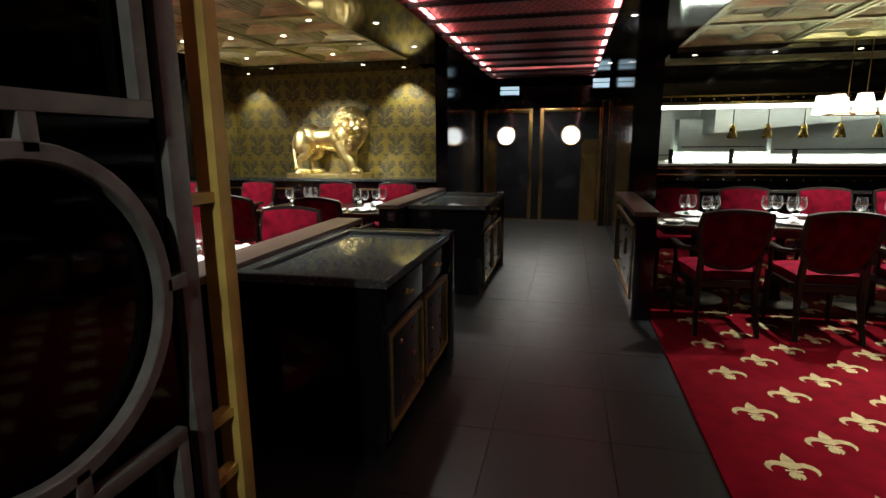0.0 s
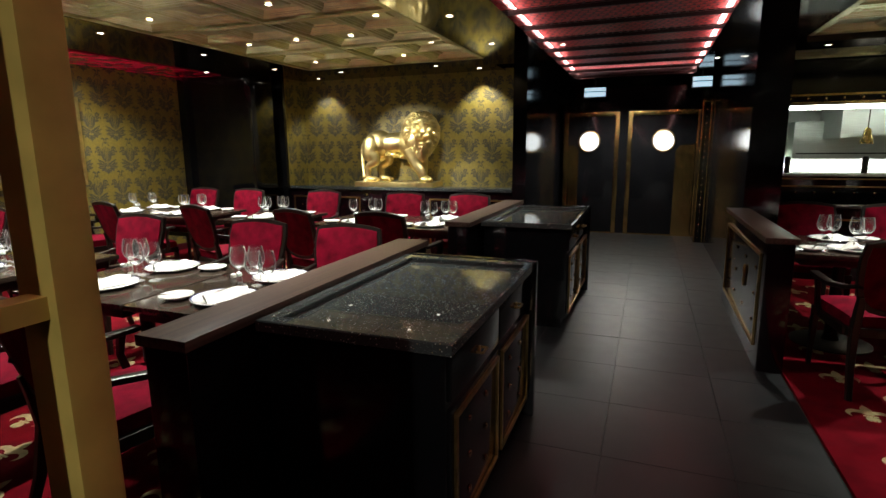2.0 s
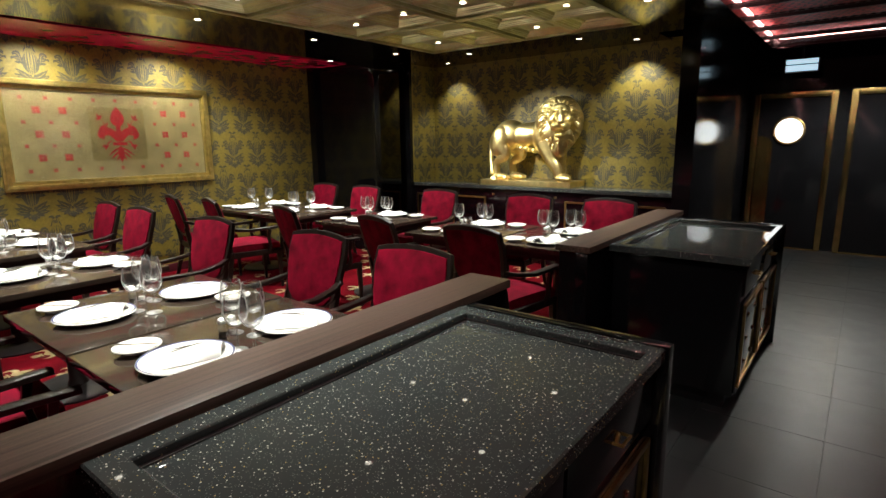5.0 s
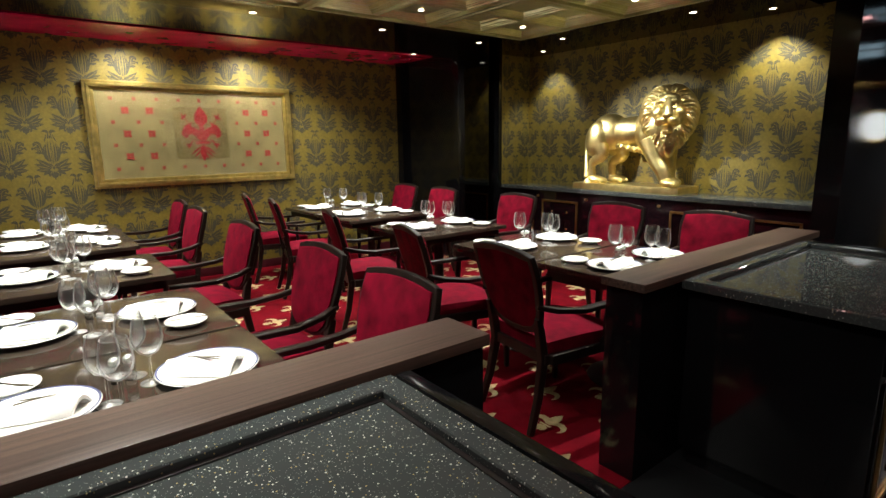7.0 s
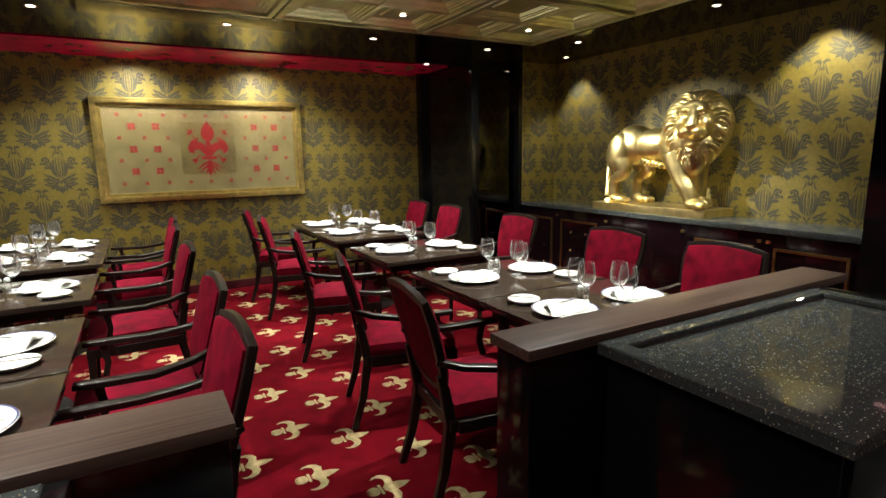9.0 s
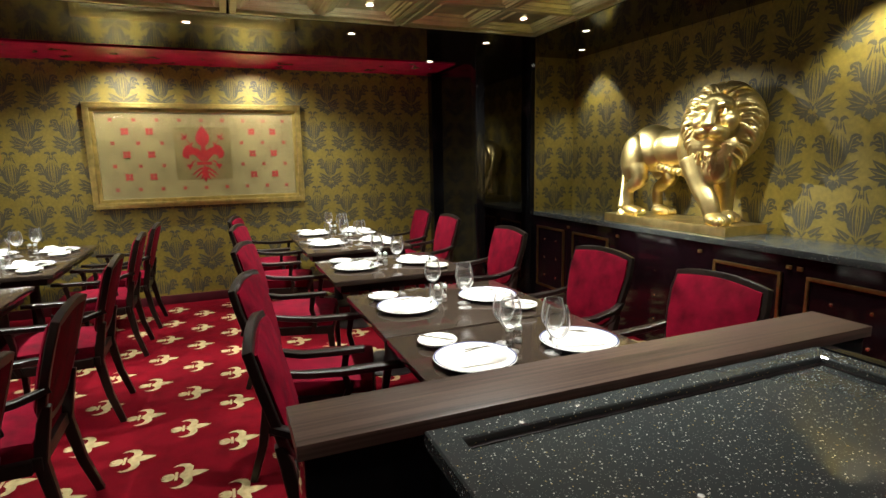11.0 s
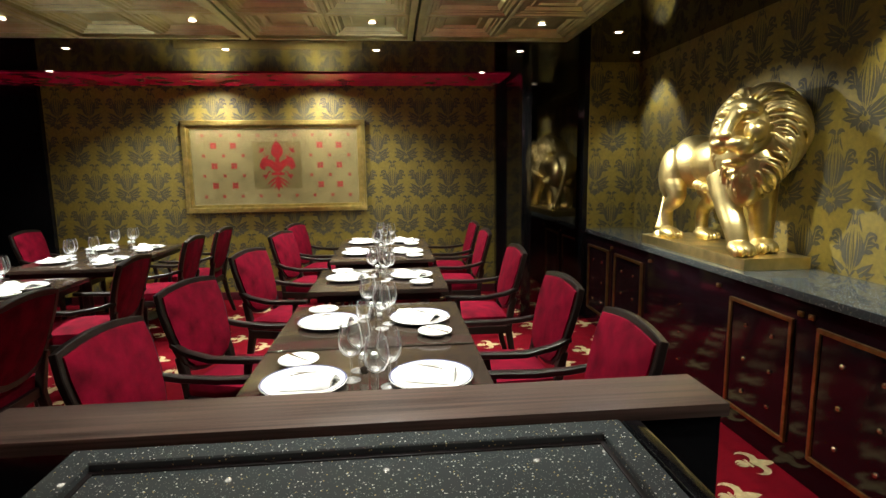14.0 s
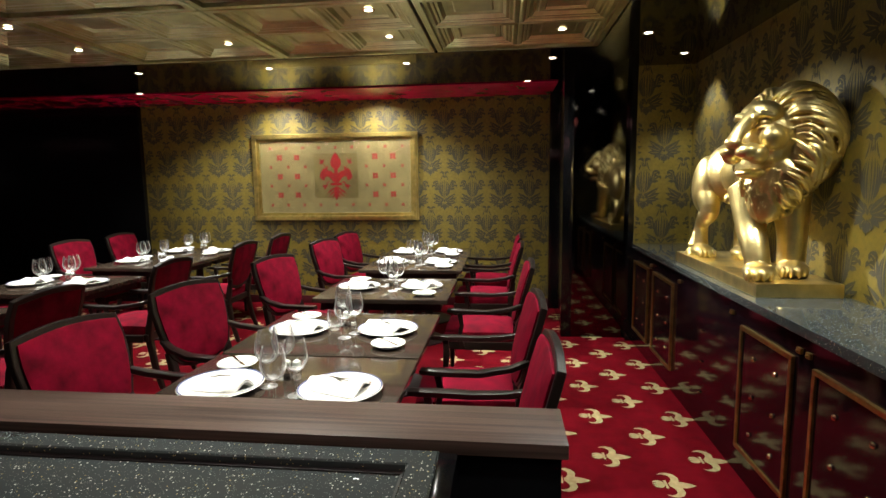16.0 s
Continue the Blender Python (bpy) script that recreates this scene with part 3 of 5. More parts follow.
def console(y0, y1):
    c = root("service_console", "black lacquered service console with sunken speckled granite top", "console", "service consoles")
    x0, x1, zt = 0.004, 0.77, 0.90
    bm = bmesh.new()
    box(bm, x0 + 0.02, x1 - 0.035, y0 + 0.03, y1 - 0.02, 0.09, zt - 0.042, 0.004)
    box(bm, x0 + 0.05, x1 - 0.075, y0 + 0.06, y1 - 0.04, 0.0, 0.09)
    part("body", bm, M["lacquer"], c)
    bm = bmesh.new()
    box(bm, x0 + 0.02, x1 + 0.012, y1 - 0.02, y1 + 0.025, 0.0, zt + 0.004, 0.004)
    part("end_panel", bm, M["lacquer"], c, "black end panel standing proud")
    bm = bmesh.new()
    r = 0.072
    ye = y1 - 0.022
    def ring(dx0, dx1, dy, z):
        return [bm.verts.new(p) for p in ((x0 + dx0, y0 + dy, z), (x1 - dx1, y0 + dy, z), (x1 - dx1, ye - dy, z), (x0 + dx0, ye - dy, z))]
    rings = [ring(0, 0, 0, zt - 0.042), ring(0, 0, 0, zt - 0.005), ring(0.005, 0.005, 0.005, zt), ring(r - 0.004, r * 0.55 - 0.004, r - 0.004, zt), ring(r, r * 0.55, r, zt - 0.004), ring(r, r * 0.55, r, zt - 0.024)]
    for p, q in zip(rings, rings[1:]):
        for k in range(4):
            bm.faces.new((p[k], p[(k + 1) % 4], q[(k + 1) % 4], q[k]))
    bm.faces.new(rings[-1])
    bm.faces.new(rings[0])
    part("granite_top", bm, M["granite"], c, "black granite slab with pale flecks and a sunken tray", smooth=False)
    bm = bmesh.new()
    ia, ib, ic, id_ = x0 + r, x1 - r * 0.55, y0 + r, y1 - 0.022 - r
    for a, b, u, v in ((ia, ib, ic, ic + 0.012), (ia, ib, id_ - 0.012, id_), (ia, ia + 0.012, ic + 0.012, id_ - 0.012), (ib - 0.012, ib, ic + 0.012, id_ - 0.012)):
        box(bm, a, b, u, v, zt - 0.0238, zt - 0.020)
    part("tray_rim", bm, M["lattice"], c, "dark joint line round the tray", smooth=False)
    cabinet_front(c, x1 - 0.035, y0 + 0.03, y1 - 0.02, zt - 0.03)
    return c


console(1.36, 2.70)
console(4.22, 5.63)

# low wall with framed panel on the aisle's east side
d = root("low_partition", "low black partition with brass-framed studded panel", "partition")
bm = bmesh.new()
box(bm, 2.08, 2.24, 3.82, 5.69, 0, 0.885, 0.004)
part("panel_wall", bm, M["mahogany"], d)
bm = bmesh.new()
box(bm, 2.06, 2.255, 3.79, 5.698, 0.887, 0.925, 0.004)
part("ledge", bm, M["wenge"], d, "dark wood ledge")
bm = bmesh.new()
for u0, u1, v0, v1 in ((3.95, 5.55, 0.14, 0.165), (3.95, 5.55, 0.77, 0.795), (3.95, 3.975, 0.165, 0.77), (5.525, 5.55, 0.165, 0.77)):
    box(bm, 2.066, 2.08, u0, u1, v0, v1, 0.003)
part("brass_frame", bm, M["brass_line"], d, "aged brass moulding")
for k in range(4):
    for z in (0.28, 0.47, 0.66):
        bm = bmesh.new()
        ball(bm, (2.076, 4.12 + k * 0.43, z), (0.008, 0.015, 0.015), seg=10, rings=6)
        part("stud", bm, M["nail"], d)
bm = bmesh.new()
ball(bm, (2.07, 4.50, 0.56), (0.014, 0.03, 0.05), seg=10, rings=8)
ball(bm, (2.07, 4.50, 0.48), (0.012, 0.018, 0.05), seg=10, rings=8)
part("ornament", bm, M["brass_line"], d, "small bronze ornament")


# ---- sideboard under the statue ----
sb = root("sideboard", "long black lacquered sideboard with studded brass-framed doors", "sideboard")
bm = bmesh.new()
box(bm, -3.99, -0.385, 7.0, 7.485, 0.0, 0.915, 0.004)
part("body", bm, M["mahogany"], sb)
bm = bmesh.new()
box(bm, -3.985, -0.385, 6.975, 7.487, 0.918, 0.962, 0.005)
part("granite_top", bm, M["granite"], sb, "black speckled granite top")
for x0, x1 in ((-3.93, -3.42), (-3.28, -2.74), (-1.605, -1.10), (-0.945, -0.44)):
    bm = bmesh.new()
    z0, z1 = 0.15, 0.81
    box(bm, x0 + 0.022, x1 - 0.022, 6.992, 7.0, z0 + 0.022, z1 - 0.022)
    do = part("door", bm, M["mahogany"], sb)
    bm = bmesh.new()
    for a, b, u, v in ((x0, x1, z0, z0 + 0.022), (x0, x1, z1 - 0.022, z1), (x0, x0 + 0.022, z0 + 0.022, z1 - 0.022), (x1 - 0.022, x1, z0 + 0.022, z1 - 0.022)):
        box(bm, a, b, 6.982, 7.0, u, v, 0.005)
    part("brass_frame", bm, M["brass_line"], do, "aged brass moulding frame")
    for k in range(3):
        for s in (0.30, 0.72):
            bm = bmesh.new()
            ball(bm, (x0 + (x1 - x0) * s, 6.99, z0 + 0.133 + 0.196 * k), (0.013, 0.011, 0.013), seg=10, rings=6)
            part("stud", bm, M["nail"], do)
for x in (-3.35, -2.62, -1.73, -1.06, -0.99):
    bm = bmesh.new()
    box(bm, x - 0.016, x + 0.016, 6.986, 7.0, 0.835, 0.86, 0.004)
    ball(bm, (x, 6.984, 0.8475), (0.007, 0.007, 0.007), seg=8, rings=5)
    part("latch", bm, M["brass_line"], sb)
# three tiny brass dashes in a column on the plain centre panel
for z in (0.224, 0.425, 0.624):
    bm = bmesh.new()
    box(bm, -2.166, -2.142, 6.992, 7.0, z - 0.004, z + 0.004, 0.002)
    ball(bm, (-2.154, 6.990, z), (0.006, 0.006, 0.006), seg=8, rings=5)
    part("brass_dash", bm, M["nail"], sb)


# ---- framed picture ----
pic = root("framed_picture", "gold-framed canvas with a red fleur emblem and rosettes", "picture")
bm = bmesh.new()
Y0, Y1, Z0, Z1 = 2.54, 4.695, 1.095, 2.19
for a, b, d1 in ((0.0, 0.028, -5.388), (0.028, 0.058, -5.376), (0.058, 0.095, -5.400)):
    for u0, u1, v0, v1 in ((Y0 + a, Y1 - a, Z0 + a, Z0 + b), (Y0 + a, Y1 - a, Z1 - b, Z1 - a), (Y0 + a, Y0 + b, Z0 + b, Z1 - b), (Y1 - b, Y1 - a, Z0 + b, Z1 - b)):
        box(bm, -5.431, d1, u0, u1, v0, v1, 0.005)
part("frame", bm, M["frame_gold"], pic, "moulded gold frame")
bm = bmesh.new()
box(bm, -5.431, -5.415, Y0 + 0.096, Y1 - 0.096, Z0 + 0.096, Z1 - 0.096)
part("canvas", bm, M["canvas"], pic, "gilded linen canvas")
cy, cz = 3.635, 1.655
bm = bmesh.new()
box(bm, -5.4148, -5.4125, cy - 0.285, cy + 0.285, cz - 0.28, cz + 0.285)
part("centre_square", bm, M["canvas_dark"], pic, "darker gilded square")
FLOR = motif(
    [(0, 0.0, 0, 1.15, 0.24), (0, 0.70, 0, 0.92, 0.64), (0.10, 0.04, 6, 1.25, 0.34, 150), (0.42, 0.66, 112, 0.56, 0.46), (0.84, 0.56, 190, 0.42, 0.30, 40),
     (0.16, 0.2, 34, 1.15, 0.06), (0.76, 1.06, -20, 0.22, 0.10), (0.76, 1.06, 35, 0.28, 0.10), (0.76, 1.06, 90, 0.22, 0.10), (0.55, 0.76, -35, 0.20, 0.08), (0.55, 0.76, 100, 0.20, 0.08),
     (0.34, 0.12, 100, 0.44, 0.06, 90), (0.66, -0.06, 180, 0.22, 0.13), (0.66, -0.06, 110, 0.17, 0.11), (0.66, -0.06, 250, 0.17, 0.11),
     (0, -0.08, 180, 0.78, 0.30), (0.04, -0.16, 118, 0.70, 0.09, 14), (0.04, -0.30, 126, 0.58, 0.09, 10), (0.03, -0.46, 140, 0.36, 0.09, 10)],
    [(-0.34, -0.07, 0.34, 0.06)])
scatter("emblem", FLOR, [lambda u, v, h: (-5.4110 + h * 0.4, cy + u * 0.225, cz - 0.10 + v * 0.250)], M["red_paint"], pic, "", "painted red fleur emblem")
ROS = [(q, a) for a in range(4) for q in [tuple((x * math.cos(a * math.pi / 2 + 0.785) - y * math.sin(a * math.pi / 2 + 0.785), x * math.sin(a * math.pi / 2 + 0.785) + y * math.cos(a * math.pi / 2 + 0.785)) for x, y in f) for f in petal(0, 0.08, 0, 0.92, 0.80)]]
for dy in (-0.74, -0.51, 0.51, 0.74):
    for dz in (0.24, 0.0, -0.235):
        scatter("rosette", ROS, [lambda u, v, h, dy=dy, dz=dz: (-5.4115 + h, cy + dy + u * 0.05, cz + 0.0 + dz + v * 0.05)], M["pale_red_paint"], pic, "")
for i in range(9):
    for z in (0.36, -0.365):
        scatter("rosette", ROS, [lambda u, v, h, i=i, z=z: (-5.4115 + h, cy - 0.86 + 0.215 * i + u * 0.026, cz + z + v * 0.026)], M["pale_red_paint"], pic, "")
for dy in (-0.86, -0.625, -0.40, 0.40, 0.625, 0.86):
    for dz in (0.12, -0.118):
        scatter("rosette", ROS, [lambda u, v, h, dy=dy, dz=dz: (-5.4115 + h, cy + dy + u * 0.026, cz + dz + v * 0.026)], M["pale_red_paint"], pic, "")
bm = bmesh.new()
box(bm, -5.404, -5.401, Y0 + 0.096, Y1 - 0.096, Z0 + 0.096, Z1 - 0.096)
ob = part("picture_glass", bm, M["glass"], pic, "clear picture glass")
ob.visible_shadow = False


# ---- chairs ----
def back_point(u, v):
    """Across and up the leaning chair back."""
    return (u, -0.235 - 0.20 * v - 0.10 * v * v, 0.47 + v)


def build_chair():
    c = root("dining_armchair", "dark wooden armchair upholstered in deep red velvet", "chair", "dining chairs")
    # seat cushion
    bm = bmesh.new()
    box(bm, -0.255, 0.255, -0.23, 0.27, 0.425, 0.495, 0.03)
    for v in bm.verts:
        if v.co.z > 0.46:
            v.co.z += 0.03 * (1 - (v.co.x / 0.27) ** 2) * (1 - ((v.co.y - 0.02) / 0.28) ** 2)
        if v.co.y < 0:
            v.co.x *= 0.92
    bmesh.ops.subdivide_edges(bm, edges=[e for e in bm.edges if e.calc_length() > 0.2], cuts=3, use_grid_fill=True)
    for v in bm.verts:
        if v.co.z > 0.485:
            v.co.z += 0.036 * (1 - (v.co.x / 0.27) ** 2) * (1 - ((v.co.y - 0.02) / 0.28) ** 2)
    part("seat", bm, M["velvet"], c, "plump red velvet seat")
    bm = bmesh.new()
    box(bm, -0.262, 0.262, 0.235, 0.275, 0.375, 0.43, 0.006)
    box(bm, -0.24, 0.24, -0.25, -0.21, 0.375, 0.43, 0.006)
    box(bm, -0.262, -0.225, -0.22, 0.24, 0.375, 0.43, 0.006)
    box(bm, 0.225, 0.262, -0.22, 0.24, 0.375, 0.43, 0.006)
    part("seat_frame", bm, M["wood"], c)
    # back outline, a shield with arched top
    outline = []
    for i in range(9):
        f = i / 8
        outline.append((-0.235 + 0.47 * f, 0.482 + 0.024 * math.sin(math.pi * f)))
    outline += [(0.245, 0.40), (0.238, 0.30), (0.222, 0.20), (0.20, 0.13), (0.15, 0.085), (0.08, 0.065), (0.0, 0.06)]
    outline += [(-x, v) for x, v in outline[-2:8:-1]]
    bm = bmesh.new()
    sweep(bm, [back_point(u, v) for u, v in outline], 0.036, 0.032, closed=True, up=(0, 1, 0.2), square=True)
    part("back_frame", bm, M["wood"], c)
    bm = bmesh.new()
    layers = []
    for off, scale in ((0.036, 0.90), (0.026, 0.975), (-0.014, 0.95), (-0.020, 0.86)):
        ring = []
        for u, v in outline:
            x, y, z = back_point(u * scale, 0.29 + (v - 0.29) * scale)
            ring.append(bm.verts.new((x, y + off, z)))
        layers.append(ring)
    n = len(outline)
    for a, b in zip(layers, layers[1:]):
        for i in range(n):
            bm.faces.new((a[i], a[(i + 1) % n], b[(i + 1) % n], b[i]))
    for ring, off in ((layers[0], 0.048), (layers[-1], -0.026)):
        x, y, z = back_point(0, 0.29)
        mid = bm.verts.new((x, y + off, z))
        for i in range(n):
            bm.faces.new((ring[i], ring[(i + 1) % n], mid))
    part("backrest", bm, M["velvet"], c, "red velvet padded shield back")
    for s in (-1, 1):
        bm = bmesh.new()
        sweep(bm, [(s * 0.225, -0.33, 0.0), (s * 0.215, -0.275, 0.18), (s * 0.205, -0.238, 0.40), (s * 0.205, -0.265, 0.56), (s * 0.213, -0.285, 0.63)], [0.03, 0.036, 0.044, 0.042, 0.03], [0.034, 0.04, 0.05, 0.045, 0.03], up=(0, 1, 0), square=True)
        part("leg", bm, M["wood"], c)
        bm = bmesh.new()
        sweep(bm, [(s * 0.245, 0.262, 0.0), (s * 0.243, 0.258, 0.20), (s * 0.240, 0.25, 0.42)], [0.026, 0.034, 0.046], up=(0, 1, 0), square=True)
        part("leg", bm, M["wood"], c)
        bm = bmesh.new()
        sweep(bm, [(s * 0.228, -0.305, 0.70), (s * 0.262, -0.20, 0.672), (s * 0.288, -0.05, 0.655), (s * 0.290, 0.10, 0.66), (s * 0.282, 0.235, 0.665)], [0.03, 0.042, 0.052, 0.055, 0.05], [0.028, 0.028, 0.028, 0.028, 0.024], square=True)
        part("armrest", bm, M["wood"], c)
        bm = bmesh.new()
        sweep(bm, [(s * 0.256, 0.13, 0.39), (s * 0.270, 0.155, 0.47), (s * 0.284, 0.135, 0.56), (s * 0.288, 0.15, 0.648)], [0.034, 0.03, 0.028, 0.034], up=(0, 1, 0), square=True)
        part("arm_post", bm, M["wood"], c)
    return c


def build_table(w, d):
    t = root("dining_table", "square dark veneered restaurant table on a round pedestal", "table", "dining tables")
    bm = bmesh.new()
    box(bm, -w / 2, w / 2, -d / 2, d / 2, 0.736, TABLE_Z, 0.005)
    part("tabletop", bm, M["tabletop"], t, "glossy brown veneer top")
    bm = bmesh.new()
    box(bm, -w / 2 + 0.05, w / 2 - 0.05, -d / 2 + 0.05, d / 2 - 0.05, 0.68, 0.735, 0.004)
    part("apron", bm, M["wood"], t)
    bm = bmesh.new()
    lathe(bm, [(0.0, 0.022), (0.06, 0.03), (0.045, 0.07), (0.04, 0.62), (0.11, 0.68), (0.0, 0.68)], 20)
    part("pedestal", bm, M["lattice"], t)
    bm = bmesh.new()
    lathe(bm, [(0.0, 0.0), (0.27, 0.0), (0.272, 0.010), (0.255, 0.018), (0.05, 0.028), (0.0, 0.028)], 32)
    part("base_plate", bm, M["lattice"], t)
    return t


def build_plate(r, rim):
    p = root("dinner_plate" if rim else "bread_plate", "white porcelain dinner plate with thin blue rim" if rim else "small white porcelain bread plate", "plate", "plates")
    bm = bmesh.new()
    lathe(bm, [(0.0, 0.004), (r * 0.55, 0.004), (r * 0.62, 0.002), (r * 0.68, 0.010), (r * 0.985, 0.020), (r, 0.022), (r * 0.985, 0.025), (r * 0.70, 0.015), (r * 0.60, 0.009), (0.0, 0.009)], 40)
    part("dish", bm, M["porcelain"], p)
    if rim:
        bm = bmesh.new()
        lathe(bm, [(r * 0.945, 0.0240), (r * 0.985, 0.0258)], 40)
        part("rim_band", bm, M["blue_rim"], p)
    return p


def build_glass(kind):
    if kind == "wine":
        g = root("wine_glass", "clear stemmed wine glass", "glass", "glasses")
        prof = [(0.0, 0.0), (0.034, 0.0), (0.035, 0.002), (0.012, 0.006), (0.0045, 0.014), (0.0040, 0.085), (0.008, 0.095), (0.028, 0.106), (0.042, 0.128), (0.047, 0.152), (0.043, 0.188), (0.036, 0.222), (0.0345, 0.222), (0.0415, 0.188), (0.0455, 0.152), (0.0403, 0.129), (0.026, 0.108), (0.0, 0.101)]
    else:
        g = root("water_glass", "clear stemless water tumbler", "glass", "glasses")
        prof = [(0.0, 0.0), (0.026, 0.0), (0.036, 0.02), (0.041, 0.05), (0.038, 0.09), (0.035, 0.110), (0.0336, 0.110), (0.0366, 0.09), (0.0394, 0.05), (0.034, 0.022), (0.0, 0.010)]
    bm = bmesh.new()
    lathe(bm, prof, 24)
    ob = part("bowl", bm, M["table_glass"], g)
    ob.visible_shadow = False
    return g


def build_napkin():
    n = root("folded_napkin", "folded white linen napkin tied with dark sprig", "napkin", "napkins")
    bm = bmesh.new()
    bmesh.ops.create_grid(bm, x_segments=12, y_segments=10, size=1.0)
    random.seed(7)
    for v in bm.verts:
        x, y = v.co.x, v.co.y
        z = 0.042 * max(0.0, 1 - abs(y) ** 1.6) * (0.65 + 0.5 * (x + 1) / 2) + 0.008 * math.sin(5 * x + 2 * y) * (1 - abs(y)) + 0.003
        v.co = (x * 0.108 + 0.01 * y, y * (0.064 - 0.022 * x), z)
    ex = bmesh.ops.extrude_face_region(bm, geom=list(bm.faces))
    for v in ex["geom"]:
        if isinstance(v, bmesh.types.BMVert):
            v.co.z = max(0.0, v.co.z - 0.012)
    part("cloth", bm, M["linen"], n)
    for k, (a, b) in enumerate(((-0.014, 0.008), (0.012, -0.006))):
        bm = bmesh.new()
        sweep(bm, [(-0.062, a, 0.036), (-0.01, (a + b) / 2 + 0.004, 0.044), (0.045, b, 0.052)], [0.003, 0.008, 0.002], [0.003, 0.004, 0.002], n=6)
        part("sprig", bm, M["sprig"], n)
    return n


def build_knife():
    k = root("butter_knife", "small silver butter knife", "knife", "cutlery")
    bm = bmesh.new()
    sweep(bm, [(-0.085, 0, 0.004), (-0.02, 0, 0.0035), (0.0, 0, 0.003), (0.05, 0, 0.003), (0.085, 0.002, 0.003)], [0.011, 0.009, 0.006, 0.016, 0.004], [0.005, 0.005, 0.004, 0.002, 0.001], n=8)
    part("knife", bm, M["cutlery"], k)
    return k


def build_shaker(kind):
    s = root(kind + "_shaker", "clear glass " + kind + " shaker with steel cap", "shaker", "shakers")
    bm = bmesh.new()
    lathe(bm, [(0.0, 0.001), (0.018, 0.001), (0.019, 0.01), (0.016, 0.06), (0.0, 0.06)], 14)
    ob = part("jar", bm, M["glass"], s)
    bm = bmesh.new()
    lathe(bm, [(0.0, 0.003), (0.015, 0.003), (0.0148, 0.018), (0.0, 0.020)], 12)
    part("filling", bm, M["pepper"] if kind == "pepper" else M["linen"], s)
    bm = bmesh.new()
    lathe(bm, [(0.0165, 0.058), (0.0175, 0.062), (0.016, 0.075), (0.008, 0.082), (0.0, 0.083)], 14)
    part("cap", bm, M["steel"], s)
    return s


AWAY = pose(0, 0, 0)
chair, table = build_chair(), build_table(0.81, 0.95)
plate, bread = build_plate(0.163, True), build_plate(0.085, False)
wine, tumbler = build_glass("wine"), build_glass("water")
napkin, knife = build_napkin(), build_knife()
salt, pepper = build_shaker("salt"), build_shaker("pepper")
USED = set()


def put_thing(ob, m):
    """The first call moves the built thing itself, later calls copy it."""
    if ob in USED:
        return copy_thing(ob, m)
    USED.add(ob)
    ob.matrix_basis = m
    return ob


def place_setting(x, y, face, rnd, hand=1):
    """face +1: the guest sits at smaller y and looks towards +y."""
    z = TABLE_Z + 0.0005
    def at(dx, dy, dz=0.0, turn=0.0):
        return pose(x + dx * face, y + dy * face, z + dz, 0, 0, turn + (0 if face > 0 else 180))
    put_thing(plate, at(0.01 + rnd.uniform(-0.012, 0.012), 0.235, 0, rnd.uniform(0, 90)))
    put_thing(napkin, at(0.01, 0.25, 0.011, 70 + rnd.uniform(-15, 15)))
    put_thing(bread, at(-0.25 + rnd.uniform(-0.012, 0.012), 0.175))
    put_thing(knife, at(-0.25, 0.175, 0.024, 60 + rnd.uniform(-20, 20)))
    put_thing(wine, at(hand * 0.13 + rnd.uniform(-0.015, 0.015), 0.435))
    put_thing(wine if rnd.random() < 0.8 else tumbler, at(hand * 0.045 + rnd.uniform(-0.015, 0.015), 0.405 + rnd.uniform(-0.015, 0.015)))


rnd = random.Random(11)
for row, (y0, y1) in enumerate((ROW1, ROW2)):
    yc = (y0 + y1) / 2
    for k, x in enumerate(TABLES_X):
        put_thing(table, pose(x, yc, 0))
        put_thing(chair, pose(x - (0.10 if row == 0 else 0.06) + rnd.uniform(-0.02, 0.02), y0 - (0.20 if row == 0 else 0.30 if k == 0 else 0.22) + rnd.uniform(-0.02, 0.02), 0, 0, 0, rnd.uniform(-5, 3) + (-10 if row == 0 else -7 if k == 0 else 0)))
        put_thing(chair, pose(x + rnd.uniform(-0.02, 0.02), y1 + 0.21 + rnd.uniform(-0.02, 0.02), 0, 0, 0, 180 + rnd.uniform(-4, 4)))
        place_setting(x, y0, 1, rnd, -1 if row == 0 else 1)
        place_setting(x, y1, -1, rnd, -1 if row == 0 else 1)
        put_thing(salt, pose(x - 0.12, yc + 0.02, TABLE_Z + 0.0005))
        put_thing(pepper, pose(x - 0.12, yc - 0.022, TABLE_Z + 0.0005))


# ---- dining corner across the aisle ----
for x in (2.72, 3.44, 4.2, 4.95):
    put_thing(table, pose(x, 4.63, 0))
    put_thing(chair, pose(x, 3.86, 0, 0, 0, rnd.uniform(-5, 5)))
    put_thing(chair, pose(x, 5.45, 0, 0, 0, 180 + rnd.uniform(-5, 5)))
    place_setting(x, 4.16, 1, rnd)
    place_setting(x, 5.10, -1, rnd)


# ---- gilded lion on its plinth ----
pl = root("statue_plinth", "low gilded rectangular plinth", "plinth")
bm = bmesh.new()
box(bm, -2.85, -1.56, 7.03, 7.445, 0.963, 1.035, 0.004)
part("block", bm, M["gold"], pl)
bm = bmesh.new()


